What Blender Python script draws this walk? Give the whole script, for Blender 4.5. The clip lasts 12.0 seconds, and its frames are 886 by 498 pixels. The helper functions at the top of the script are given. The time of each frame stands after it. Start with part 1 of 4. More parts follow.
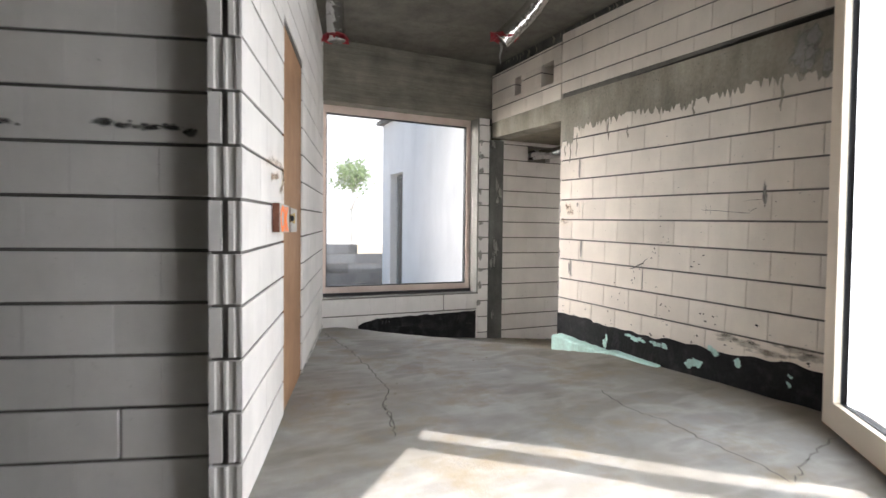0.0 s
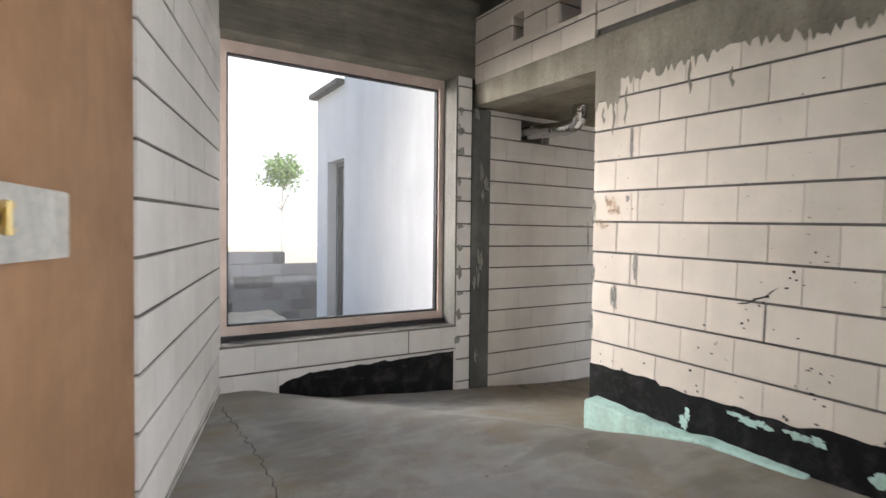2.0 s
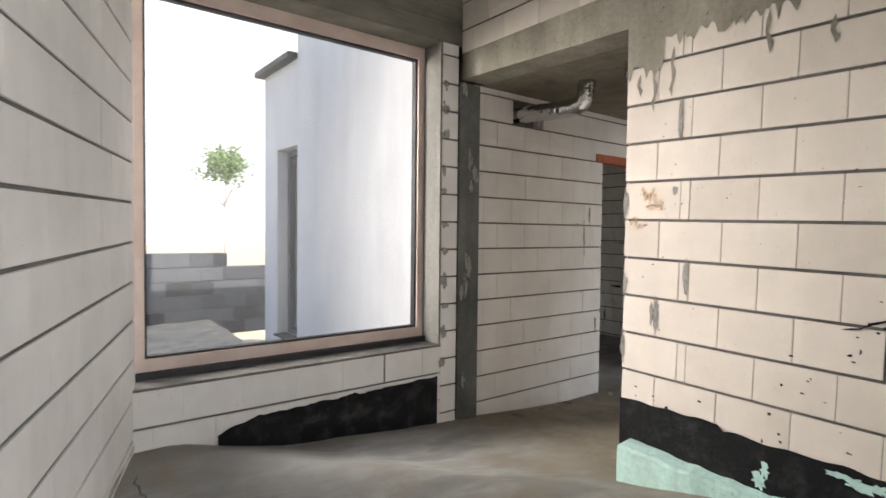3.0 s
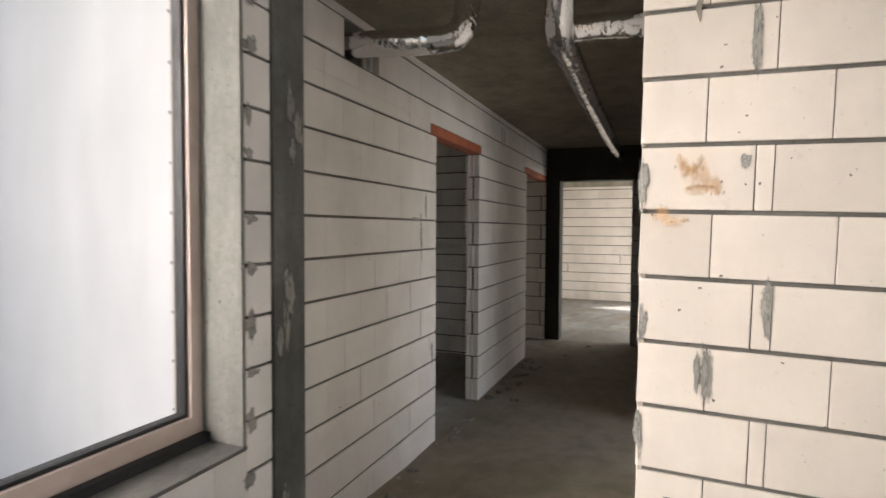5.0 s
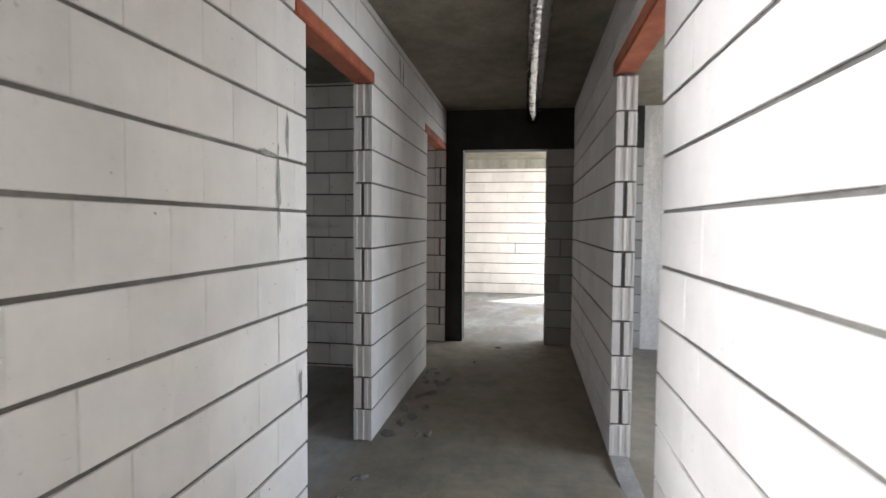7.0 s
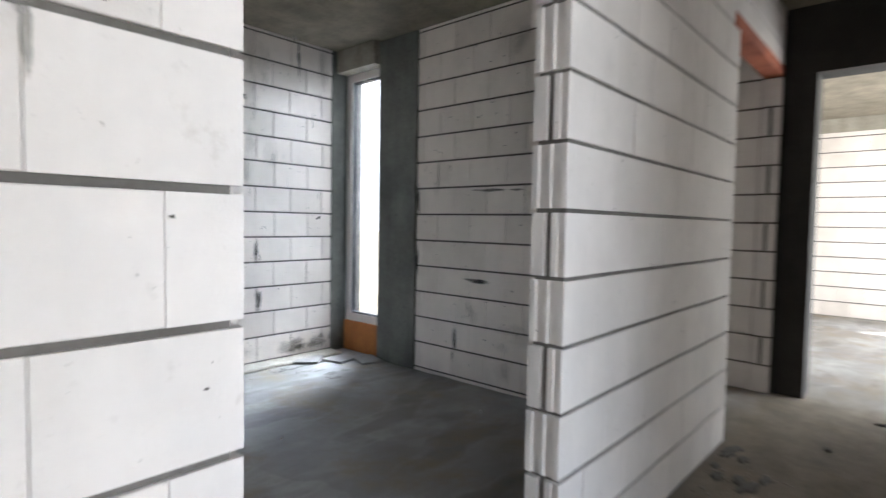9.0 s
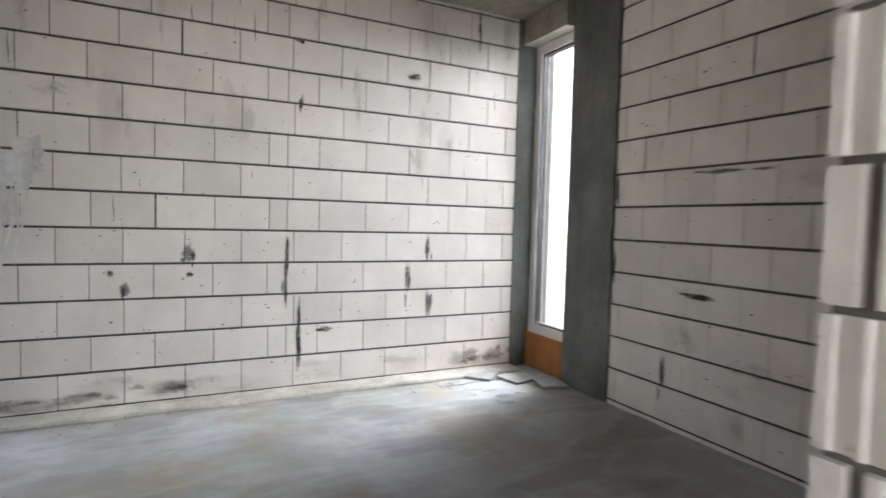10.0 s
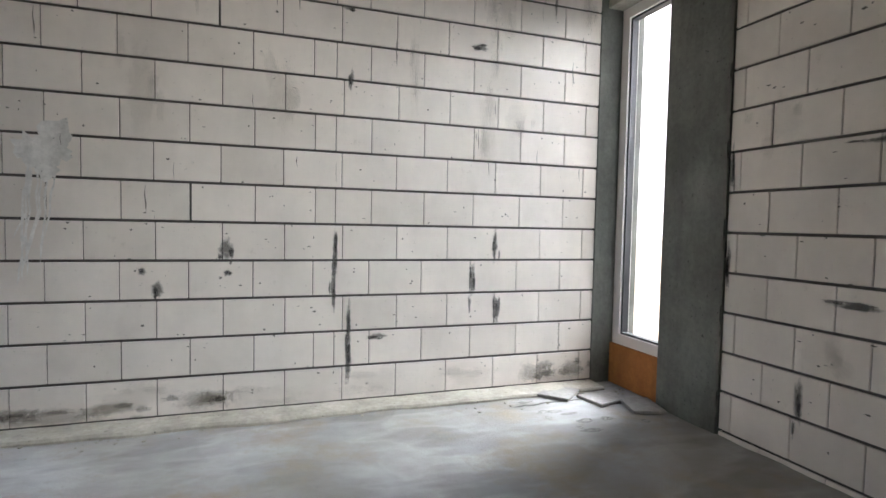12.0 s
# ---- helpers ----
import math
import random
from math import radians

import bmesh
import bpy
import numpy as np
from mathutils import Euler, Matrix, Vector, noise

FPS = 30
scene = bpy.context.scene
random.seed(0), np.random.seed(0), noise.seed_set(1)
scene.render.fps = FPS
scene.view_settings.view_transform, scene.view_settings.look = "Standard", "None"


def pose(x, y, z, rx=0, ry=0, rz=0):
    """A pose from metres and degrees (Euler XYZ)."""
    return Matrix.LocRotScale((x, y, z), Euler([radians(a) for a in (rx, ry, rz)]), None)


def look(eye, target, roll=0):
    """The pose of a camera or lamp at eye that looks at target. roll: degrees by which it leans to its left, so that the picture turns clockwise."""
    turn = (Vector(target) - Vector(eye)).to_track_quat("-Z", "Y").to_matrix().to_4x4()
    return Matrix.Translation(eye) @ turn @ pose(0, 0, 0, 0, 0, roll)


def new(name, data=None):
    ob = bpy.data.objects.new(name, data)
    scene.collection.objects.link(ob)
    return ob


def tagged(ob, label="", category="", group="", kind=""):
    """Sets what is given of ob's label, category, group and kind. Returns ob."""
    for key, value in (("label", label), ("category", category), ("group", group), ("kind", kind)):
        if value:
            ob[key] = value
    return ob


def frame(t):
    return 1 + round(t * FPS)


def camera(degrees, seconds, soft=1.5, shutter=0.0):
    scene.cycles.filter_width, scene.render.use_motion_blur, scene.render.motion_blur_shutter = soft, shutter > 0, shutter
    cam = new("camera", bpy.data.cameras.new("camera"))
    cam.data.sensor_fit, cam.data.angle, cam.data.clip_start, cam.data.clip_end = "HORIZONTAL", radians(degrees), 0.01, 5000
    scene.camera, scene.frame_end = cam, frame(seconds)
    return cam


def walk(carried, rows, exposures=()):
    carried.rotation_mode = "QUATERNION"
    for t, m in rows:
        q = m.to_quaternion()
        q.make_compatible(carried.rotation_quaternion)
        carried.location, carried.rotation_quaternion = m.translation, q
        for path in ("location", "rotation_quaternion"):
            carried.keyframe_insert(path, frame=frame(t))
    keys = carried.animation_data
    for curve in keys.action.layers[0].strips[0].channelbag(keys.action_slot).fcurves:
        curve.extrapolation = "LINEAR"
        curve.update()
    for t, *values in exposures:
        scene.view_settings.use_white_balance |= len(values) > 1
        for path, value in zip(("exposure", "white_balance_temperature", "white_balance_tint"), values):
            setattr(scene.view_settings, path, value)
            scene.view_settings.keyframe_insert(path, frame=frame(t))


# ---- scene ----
cam = camera(79.0, 12.0, shutter=0.5)
PATH = [
    (0, (-0.413, -0.403, 1.505), (0.452, 1.4, 1.446), 0.6),
    (0.5, (-0.268, 0.149, 1.524), (0.677, 1.911, 1.461), 0.6),
    (1, (-0.074, 0.653, 1.536), (0.925, 2.384, 1.471), 0.6),
    (1.5, (0.1, 1.16, 1.569), (1.144, 2.865, 1.508), 0.6),
    (2, (0.292, 1.637, 1.561), (1.364, 3.325, 1.508), 0.6),
    (2.5, (0.455, 2.104, 1.556), (1.584, 3.754, 1.507), 0.7),
    (2.7, (0.509, 2.27, 1.568), (1.669, 3.899, 1.514), 0.6),
    (4.3, (0.96, 3.678, 1.608), (2.629, 4.777, 1.529), 0.6),
    (4.5, (1.111, 3.892, 1.627), (2.847, 4.881, 1.544), 0.3),
    (5, (1.372, 4.201, 1.605), (3.224, 4.953, 1.529), 0.3),
    (5.5, (1.705, 4.447, 1.585), (3.635, 4.965, 1.504), 0.2),
    (6, (2.071, 4.591, 1.531), (4.035, 4.958, 1.448), 0.4),
    (6.5, (2.446, 4.702, 1.48), (4.421, 5.006, 1.395), 0.4),
    (6.7, (2.568, 4.748, 1.452), (4.545, 5.037, 1.363), 0.4),
    (8.5, (4.208, 4.822, 1.194), (5.937, 5.824, 1.103), 0.7),
    (9, (4.64, 4.959, 1.202), (6.129, 6.29, 1.108), 1.0),
    (9.5, (4.989, 5.149, 1.184), (6.17, 6.76, 1.091), 1.4),
    (10, (5.252, 5.426, 1.148), (6.134, 7.218, 1.049), 1.5),
    (10.5, (5.372, 5.68, 1.111), (6.088, 7.545, 1.017), 1.3),
    (11, (5.461, 5.896, 1.109), (6.137, 7.776, 1.013), 1.2),
    (11.5, (5.482, 5.983, 1.084), (6.148, 7.867, 0.991), 1.2),
    (12, (5.453, 5.897, 1.08), (6.112, 7.783, 0.988), 1.2),
]
walk(cam, [(t, look(eye, target, roll)) for t, eye, target, roll in PATH], [(0, 1.1, 6400, 12), (1, 1.1, 6350, 12), (2, 0.95, 6450, 12), (2.5, 0.95, 6550, 12), (4.5, 1.0, 6700, 13), (5, 0.88, 6700, 13), (5.5, 1.0, 6550, 13), (6, 1.25, 6100, 12), (6.5, 1.45, 5950, 11), (8.5, 2.3, 5950, 12), (9.2, 2.2, 6000, 12), (10.5, 2.62, 6600, 14), (11, 2.4, 6550, 13), (12, 2.3, 6500, 13)])

# ---------------------------------------------------------------- light
SUN_TO = Vector((0.71, -0.70, 1.07)).normalized()
sun = new("sun", bpy.data.lights.new("sun", "SUN"))
sun.data.energy, sun.data.angle, sun.data.color = 4.0, radians(0.5), (1.0, 0.95, 0.88)
sun.rotation_euler = (-SUN_TO).to_track_quat("-Z", "Y").to_euler()
world = bpy.data.worlds.new("sky")
scene.world = world
world.use_nodes = True
sky = world.node_tree.nodes.new("ShaderNodeTexSky")
sky.sky_type, sky.sun_disc = "NISHITA", False
sky.sun_elevation = math.asin(SUN_TO.z)
sky.dust_density, sky.ozone_density = 1.8, 0.8
sky.sun_rotation = math.atan2(SUN_TO.x, SUN_TO.y)
back = world.node_tree.nodes["Background"]
back.inputs["Strength"].default_value = 0.15
world.node_tree.links.new(sky.outputs["Color"], back.inputs["Color"])


def window_light(place, towards, wide, high, watts, tint=(0.93, 0.97, 1.0)):
    """An area lamp added in place of the sky light through an opening."""
    ob = new("window_light", bpy.data.lights.new("window_light", "AREA"))
    ob.data.shape, ob.data.size, ob.data.size_y, ob.data.energy = "RECTANGLE", wide, high, watts
    ob.data.color = tint
    ob.matrix_world = look(place, Vector(place) + Vector(towards))
    return ob


# ---------------------------------------------------------------- materials
def material(name, base, rough=0.9, metal=0.0):
    m = bpy.data.materials.new(name)
    m.use_nodes = True
    b = m.node_tree.nodes["Principled BSDF"]
    b.inputs["Base Color"].default_value = (*base, 1)
    b.inputs["Roughness"].default_value = rough
    b.inputs["Metallic"].default_value = metal
    return m


class Nodes:
    """Short hand for node trees."""

    def __init__(self, m):
        self.t, self.b = m.node_tree, m.node_tree.nodes["Principled BSDF"]
        self.pos = self.add("ShaderNodeNewGeometry").outputs["Position"]

    def add(self, kind):
        return self.t.nodes.new(kind)

    def link(self, a, b):
        self.t.links.new(a, b)

    def stretched(self, x, y, z):
        n = self.add("ShaderNodeVectorMath")
        n.operation = "MULTIPLY"
        self.link(self.pos, n.inputs[0])
        n.inputs[1].default_value = (x, y, z)
        return n.outputs[0]

    def noise(self, scale, detail=4, rough=0.6, vector=None):
        n = self.add("ShaderNodeTexNoise")
        n.inputs["Scale"].default_value, n.inputs["Detail"].default_value, n.inputs["Roughness"].default_value = scale, detail, rough
        self.link(vector or self.pos, n.inputs["Vector"])
        return n.outputs["Fac"]

    def ramp(self, fac, *stops):
        n = self.add("ShaderNodeValToRGB")
        e = n.color_ramp.elements
        while len(e) < len(stops):
            e.new(0.5)
        for el, (p, c) in zip(e, stops):
            el.position = p
            el.color = (c, c, c, 1) if isinstance(c, (int, float)) else (*c, 1)
        self.link(fac, n.inputs["Fac"])
        return n.outputs["Color"]

    def mix(self, fac, a, b, blend="MIX"):
        n = self.add("ShaderNodeMix")
        n.data_type, n.blend_type = "RGBA", blend
        for k, v in ((0, fac), (6, a), (7, b)):
            if isinstance(v, (int, float)):
                n.inputs[k].default_value = v if k == 0 else (v, v, v, 1)
            elif isinstance(v, tuple):
                n.inputs[k].default_value = (*v, 1)
            else:
                self.link(v, n.inputs[k])
        return n.outputs[2]

    def bump(self, height, strength, distance=0.01):
        n = self.add("ShaderNodeBump")
        n.inputs["Strength"].default_value, n.inputs["Distance"].default_value = strength, distance
        self.link(height, n.inputs["Height"])
        self.link(n.outputs["Normal"], self.b.inputs["Normal"])


def block_material(name, light, dark):
    m = material(name, light, 0.88)
    n = Nodes(m)
    rnd = n.add("ShaderNodeObjectInfo").outputs["Random"]
    tone = n.ramp(rnd, (0.0, dark), (0.35, light), (1.0, tuple(min(1, c * 1.04) for c in light)))
    cloud = n.ramp(n.noise(2.2, 6, 0.66), (0.30, 0.86), (0.62, 1.0))
    streak = n.ramp(n.noise(7.0, 4, 0.6, n.stretched(0.7, 0.7, 0.16)), (0.34, 0.95), (0.58, 1.0))
    col = n.mix(1.0, tone, cloud, "MULTIPLY")
    col = n.mix(1.0, col, streak, "MULTIPLY")
    grime = n.ramp(n.noise(14, 6, 0.7), (0.63, 0.0), (0.80, 0.38))
    col = n.mix(grime, col, (0.33, 0.29, 0.24))
    speck = n.ramp(n.noise(60, 3, 0.6), (0.70, 0.0), (0.76, 0.7))
    col = n.mix(speck, col, (0.22, 0.20, 0.18))
    n.link(col, n.b.inputs["Base Color"])
    n.bump(n.noise(120, 5, 0.7), 0.25, 0.004)
    return m


def concrete_material(name, light, dark, boards=0.0, scale=1.0):
    m = material(name, light, 0.85)
    n = Nodes(m)
    big = n.ramp(n.noise(1.7 * scale, 6, 0.65), (0.3, dark), (0.68, light))
    drip = n.ramp(n.noise(5.0, 5, 0.65, n.stretched(1.0, 1.0, 0.22)), (0.35, 0.72), (0.6, 1.0))
    fine = n.ramp(n.noise(38, 5, 0.7), (0.3, 0.82), (0.65, 1.06))
    col = n.mix(1.0, n.mix(1.0, big, drip, "MULTIPLY"), fine, "MULTIPLY")
    pit = n.ramp(n.noise(55, 2, 0.5), (0.69, 1.0), (0.74, 0.45))
    col = n.mix(1.0, col, pit, "MULTIPLY")
    n.link(col, n.b.inputs["Base Color"])
    n.bump(n.noise(26, 6, 0.7), 0.35, 0.012)
    return m


BLOCK = block_material("white_silicate_block", (0.75, 0.72, 0.69), (0.715, 0.685, 0.652))
BLOCK_WARM = block_material("cream_silicate_block", (0.76, 0.70, 0.64), (0.69, 0.635, 0.575))
# The same white blocks; warm light is put into their colour.
BLOCK_WARM_LIT = block_material("warm_lit_silicate_block", (0.775, 0.71, 0.632), (0.70, 0.638, 0.565))
# White blocks again, with the corridor end's shade put into their colour.
BLOCK_SHADED = block_material("shaded_silicate_block", (0.34, 0.33, 0.31), (0.24, 0.23, 0.215))
MORTAR = concrete_material("grey_mortar", (0.20, 0.188, 0.17), (0.11, 0.104, 0.095))
MORTAR_DARK = concrete_material("dark_mortar", (0.115, 0.107, 0.095), (0.055, 0.051, 0.046))
SMEAR = concrete_material("pale_mortar_smear", (0.40, 0.385, 0.355), (0.27, 0.26, 0.24))
PALE_CEMENT = concrete_material("pale_sandy_cement", (0.52, 0.48, 0.40), (0.36, 0.33, 0.27))
SMEAR_DARK = concrete_material("dark_mortar_smear", (0.22, 0.21, 0.19), (0.13, 0.12, 0.11))
CONCRETE = concrete_material("cast_concrete", (0.42, 0.39, 0.32), (0.24, 0.22, 0.175))
CONCRETE_DARK = concrete_material("dark_grey_concrete", (0.17, 0.17, 0.155), (0.055, 0.058, 0.052))
COLUMN = concrete_material("grey_green_column_concrete", (0.21, 0.215, 0.19), (0.095, 0.10, 0.088))
CONCRETE_BLACK = concrete_material("near_black_concrete", (0.04, 0.038, 0.034), (0.012, 0.0115, 0.011))
CEILING = concrete_material("ceiling_concrete", (0.20, 0.185, 0.155), (0.11, 0.10, 0.08), scale=0.6)
CEILING_WARM = concrete_material("brownish_ceiling_concrete", (0.29, 0.258, 0.195), (0.165, 0.145, 0.105), scale=0.6)
RENDER = material("white_render", (0.82, 0.82, 0.82), 0.9)
nr = Nodes(RENDER)
nr.link(nr.mix(1.0, nr.ramp(nr.noise(0.8, 5, 0.6), (0.3, (0.72, 0.73, 0.73)), (0.65, (0.82, 0.82, 0.82))),
               nr.ramp(nr.noise(2.5, 4, 0.6, nr.stretched(1.0, 1.0, 0.2)), (0.35, 0.90), (0.6, 1.0)), "MULTIPLY"), nr.b.inputs["Base Color"])
nr.bump(nr.noise(70, 4, 0.7), 0.06, 0.003)
XPS = concrete_material("mint_foam_board", (0.58, 0.82, 0.76), (0.46, 0.70, 0.64))


def stain_material(name, light, dark, most=0.85):
    """A thin smear that is thickest in its middle and breaks up towards its rim."""
    m = concrete_material(name, light, dark)
    n = Nodes(m)
    fade = n.add("ShaderNodeAttribute")
    fade.attribute_name = "fade"
    thick = n.add("ShaderNodeMath")
    n.link(fade.outputs["Fac"], thick.inputs[0])
    n.link(n.noise(34, 6, 0.72), thick.inputs[1])
    n.link(n.ramp(thick.outputs[0], (0.62, 0.0), (1.0, most)), n.b.inputs["Alpha"])
    return m


THIN_SMEAR = stain_material("pale_thin_smear", (0.46, 0.45, 0.41), (0.33, 0.32, 0.295))
THIN_DARK = stain_material("dark_thin_smear", (0.17, 0.16, 0.145), (0.10, 0.095, 0.09), 0.7)
THIN_GRIME = stain_material("brown_thin_grime", (0.34, 0.29, 0.20), (0.19, 0.16, 0.11), 0.36)
THIN_CLAY = stain_material("orange_thin_clay", (0.98, 0.55, 0.20), (0.95, 0.50, 0.17), 0.34)
THIN_DUST = stain_material("grey_green_dirt", (0.58, 0.54, 0.45), (0.46, 0.43, 0.35), 0.10)


def boarded_concrete(name, light, dark):
    """Concrete that keeps the grain and edges of its formwork boards."""
    m = material(name, light, 0.85)
    n = Nodes(m)
    band = n.ramp(n.noise(1.0, 5, 0.7, n.stretched(0.35, 0.35, 8.0)), (0.30, dark), (0.68, light))
    grain = n.ramp(n.noise(6.0, 5, 0.7, n.stretched(0.7, 0.7, 16.0)), (0.3, 0.72), (0.66, 1.08))
    blot = n.ramp(n.noise(3.0, 6, 0.65), (0.32, 0.66), (0.62, 1.05))
    n.link(n.mix(1.0, n.mix(1.0, band, grain, "MULTIPLY"), blot, "MULTIPLY"), n.b.inputs["Base Color"])
    n.bump(n.noise(5.0, 5, 0.7, n.stretched(0.7, 0.7, 14.0)), 0.6, 0.015)
    return m


BOARDED = boarded_concrete("board_marked_concrete", (0.27, 0.25, 0.20), (0.15, 0.138, 0.11))


def floor_material():
    m = material("screed", (0.4, 0.4, 0.39), 0.8)
    n = Nodes(m)
    col = n.ramp(n.noise(0.9, 6, 0.62), (0.30, (0.24, 0.215, 0.175)), (0.48, (0.31, 0.30, 0.28)), (0.66, (0.42, 0.42, 0.415)))
    trowel = n.ramp(n.noise(1.5, 3, 0.5, n.stretched(1.0, 2.6, 1.0)), (0.38, 0.74), (0.47, 1.0), (0.56, 0.86))
    col = n.mix(1.0, col, trowel, "MULTIPLY")
    sway = n.add("ShaderNodeTexNoise")
    sway.inputs["Scale"].default_value = 1.3
    n.link(n.pos, sway.inputs["Vector"])
    shifted = n.add("ShaderNodeVectorMath")
    n.link(n.pos, shifted.inputs[0])
    n.link(sway.outputs["Color"], shifted.inputs[1])
    cells = n.add("ShaderNodeTexVoronoi")
    cells.feature = "SMOOTH_F1"
    cells.inputs["Scale"].default_value, cells.inputs["Smoothness"].default_value = 1.7, 0.12
    n.link(shifted.outputs[0], cells.inputs["Vector"])
    col = n.mix(1.0, col, n.ramp(cells.outputs["Color"], (0.25, 0.90), (0.75, 1.06)), "MULTIPLY")
    dust = n.ramp(n.noise(1.7, 9, 0.72), (0.50, 0.0), (0.66, 0.8))
    col = n.mix(dust, col, (0.26, 0.21, 0.14))
    axes = n.add("ShaderNodeSeparateXYZ")
    n.link(n.pos, axes.inputs[0])
    wander = n.add("ShaderNodeMath")
    n.link(n.noise(1.6, 5, 0.6), wander.inputs[0])
    n.link(axes.outputs["X"], wander.inputs[1])
    inside = n.add("ShaderNodeMapRange")
    n.link(wander.outputs[0], inside.inputs["Value"])
    inside.inputs["From Min"].default_value, inside.inputs["From Max"].default_value = 3.2, 4.0
    inside.inputs["To Max"].default_value = 0.8
    north = n.add("ShaderNodeMapRange")
    n.link(axes.outputs["Y"], north.inputs["Value"])
    north.inputs["From Min"].default_value, north.inputs["From Max"].default_value = 6.0, 5.7
    both = n.add("ShaderNodeMath")
    both.operation = "MULTIPLY"
    n.link(inside.outputs[0], both.inputs[0])
    n.link(north.outputs[0], both.inputs[1])
    west = n.add("ShaderNodeMapRange")
    n.link(axes.outputs["X"], west.inputs["Value"])
    west.inputs["From Min"].default_value, west.inputs["From Max"].default_value = 9.7, 9.0
    half = both
    both = n.add("ShaderNodeMath")
    both.operation = "MULTIPLY"
    n.link(half.outputs[0], both.inputs[0])
    n.link(west.outputs[0], both.inputs[1])
    sand = n.ramp(n.noise(5, 6, 0.7), (0.35, (0.15, 0.124, 0.082)), (0.65, (0.25, 0.212, 0.15)))
    col = n.mix(both.outputs[0], col, sand)
    grit = n.ramp(n.noise(90, 4, 0.7), (0.64, 1.0), (0.74, 0.5))
    col = n.mix(1.0, col, grit, "MULTIPLY")
    n.link(col, n.b.inputs["Base Color"])
    n.bump(n.noise(34, 7, 0.7), 0.35, 0.012)
    return m


SCREED = floor_material()
GREY_BLOCK = block_material("grey_coated_block", (0.12, 0.13, 0.145), (0.04, 0.044, 0.05))
WHITE_PLASTER = concrete_material("white_plaster", (0.80, 0.78, 0.75), (0.72, 0.70, 0.67))
BITUMEN = material("black_bitumen", (0.012, 0.012, 0.013), 0.7)
BITUMEN.node_tree.nodes["Principled BSDF"].inputs["Specular IOR Level"].default_value = 0.2
nb = Nodes(BITUMEN)
nb.link(nb.ramp(nb.noise(9, 6, 0.7), (0.50, (0.006, 0.006, 0.007)), (0.74, (0.035, 0.035, 0.036))), nb.b.inputs["Base Color"])
nb.bump(nb.noise(30, 6, 0.7), 0.7, 0.02)
LINTEL = concrete_material("red_clay_lintel", (0.50, 0.15, 0.07), (0.36, 0.10, 0.05))
FRAME = material("beige_window_frame", (0.60, 0.49, 0.43), 0.5)
nf = Nodes(FRAME)
nf.link(nf.ramp(nf.noise(6, 5, 0.6), (0.35, (0.54, 0.43, 0.37)), (0.65, (0.63, 0.52, 0.46))), nf.b.inputs["Base Color"])
FRAME_WHITE = material("pale_window_frame", (0.72, 0.68, 0.64), 0.45)
FRAME_TAN = material("pale_tan_window_frame", (0.80, 0.70, 0.57), 0.5)
SKIM = concrete_material("grey_skim", (0.27, 0.265, 0.24), (0.19, 0.185, 0.165))
PALE_GREY = concrete_material("pale_grey_render", (0.62, 0.65, 0.68), (0.52, 0.55, 0.58))
SLATE = material("slate_grey_frame", (0.10, 0.11, 0.12), 0.5)
GASKET = material("black_gasket", (0.015, 0.015, 0.016), 0.6)
PANEL = material("brown_fibreboard", (0.40, 0.21, 0.10), 0.75)
npn = Nodes(PANEL)
npn.link(npn.mix(1.0, npn.ramp(npn.noise(3, 6, 0.65), (0.3, (0.23, 0.125, 0.062)), (0.7, (0.35, 0.20, 0.108))),
                 npn.ramp(npn.noise(20, 5, 0.7, npn.stretched(1, 1, 0.1)), (0.3, 0.94), (0.6, 1.03)), "MULTIPLY"), npn.b.inputs["Base Color"])
npn.bump(npn.noise(90, 4, 0.7), 0.2, 0.004)
ORANGE_BOARD = concrete_material("orange_foam_board", (0.50, 0.19, 0.045), (0.36, 0.13, 0.03))
FOIL = material("crinkled_foil", (0.66, 0.66, 0.66), 0.10, 1.0)
nfo = Nodes(FOIL)
nfo.bump(nfo.noise(24, 2, 0.5), 0.3, 0.02)
GLASS = material("glass", (1, 1, 1), 0.0)
GLASS.node_tree.nodes["Principled BSDF"].inputs["Transmission Weight"].default_value = 1.0
GLASS.node_tree.nodes["Principled BSDF"].inputs["IOR"].default_value = 1.05


# Translucent white mixed in: dust, and the veil of reflections and overexposure.
VEILED_GLASS = material("veiled_glass", (1, 1, 1), 0.0)
ndg = Nodes(VEILED_GLASS)
ndg.b.inputs["Transmission Weight"].default_value, ndg.b.inputs["IOR"].default_value = 1.0, 1.05
film_veil = ndg.add("ShaderNodeBsdfTranslucent")
film_veil.inputs["Color"].default_value = (0.95, 0.95, 0.93, 1)
film_mix = ndg.add("ShaderNodeMixShader")
ndg.link(ndg.ramp(ndg.noise(1.6, 5, 0.65, ndg.stretched(1.0, 1.0, 0.45)), (0.3, 0.012), (0.7, 0.03)), film_mix.inputs[0])
ndg.link(ndg.b.outputs[0], film_mix.inputs[1])
ndg.link(film_veil.outputs[0], film_mix.inputs[2])
ndg.link(film_mix.outputs[0], ndg.t.nodes["Material Output"].inputs["Surface"])


# ---------------------------------------------------------------- mesh helpers
def link_mesh(name, bm, mat):
    me = bpy.data.meshes.new(name)
    bm.to_mesh(me)
    bm.free()
    me.materials.append(mat)
    return new(name, me)


def part(name, bm, mat, parent, label=""):
    ob = link_mesh(name, bm, mat)
    ob.parent = parent
    return tagged(ob, label)


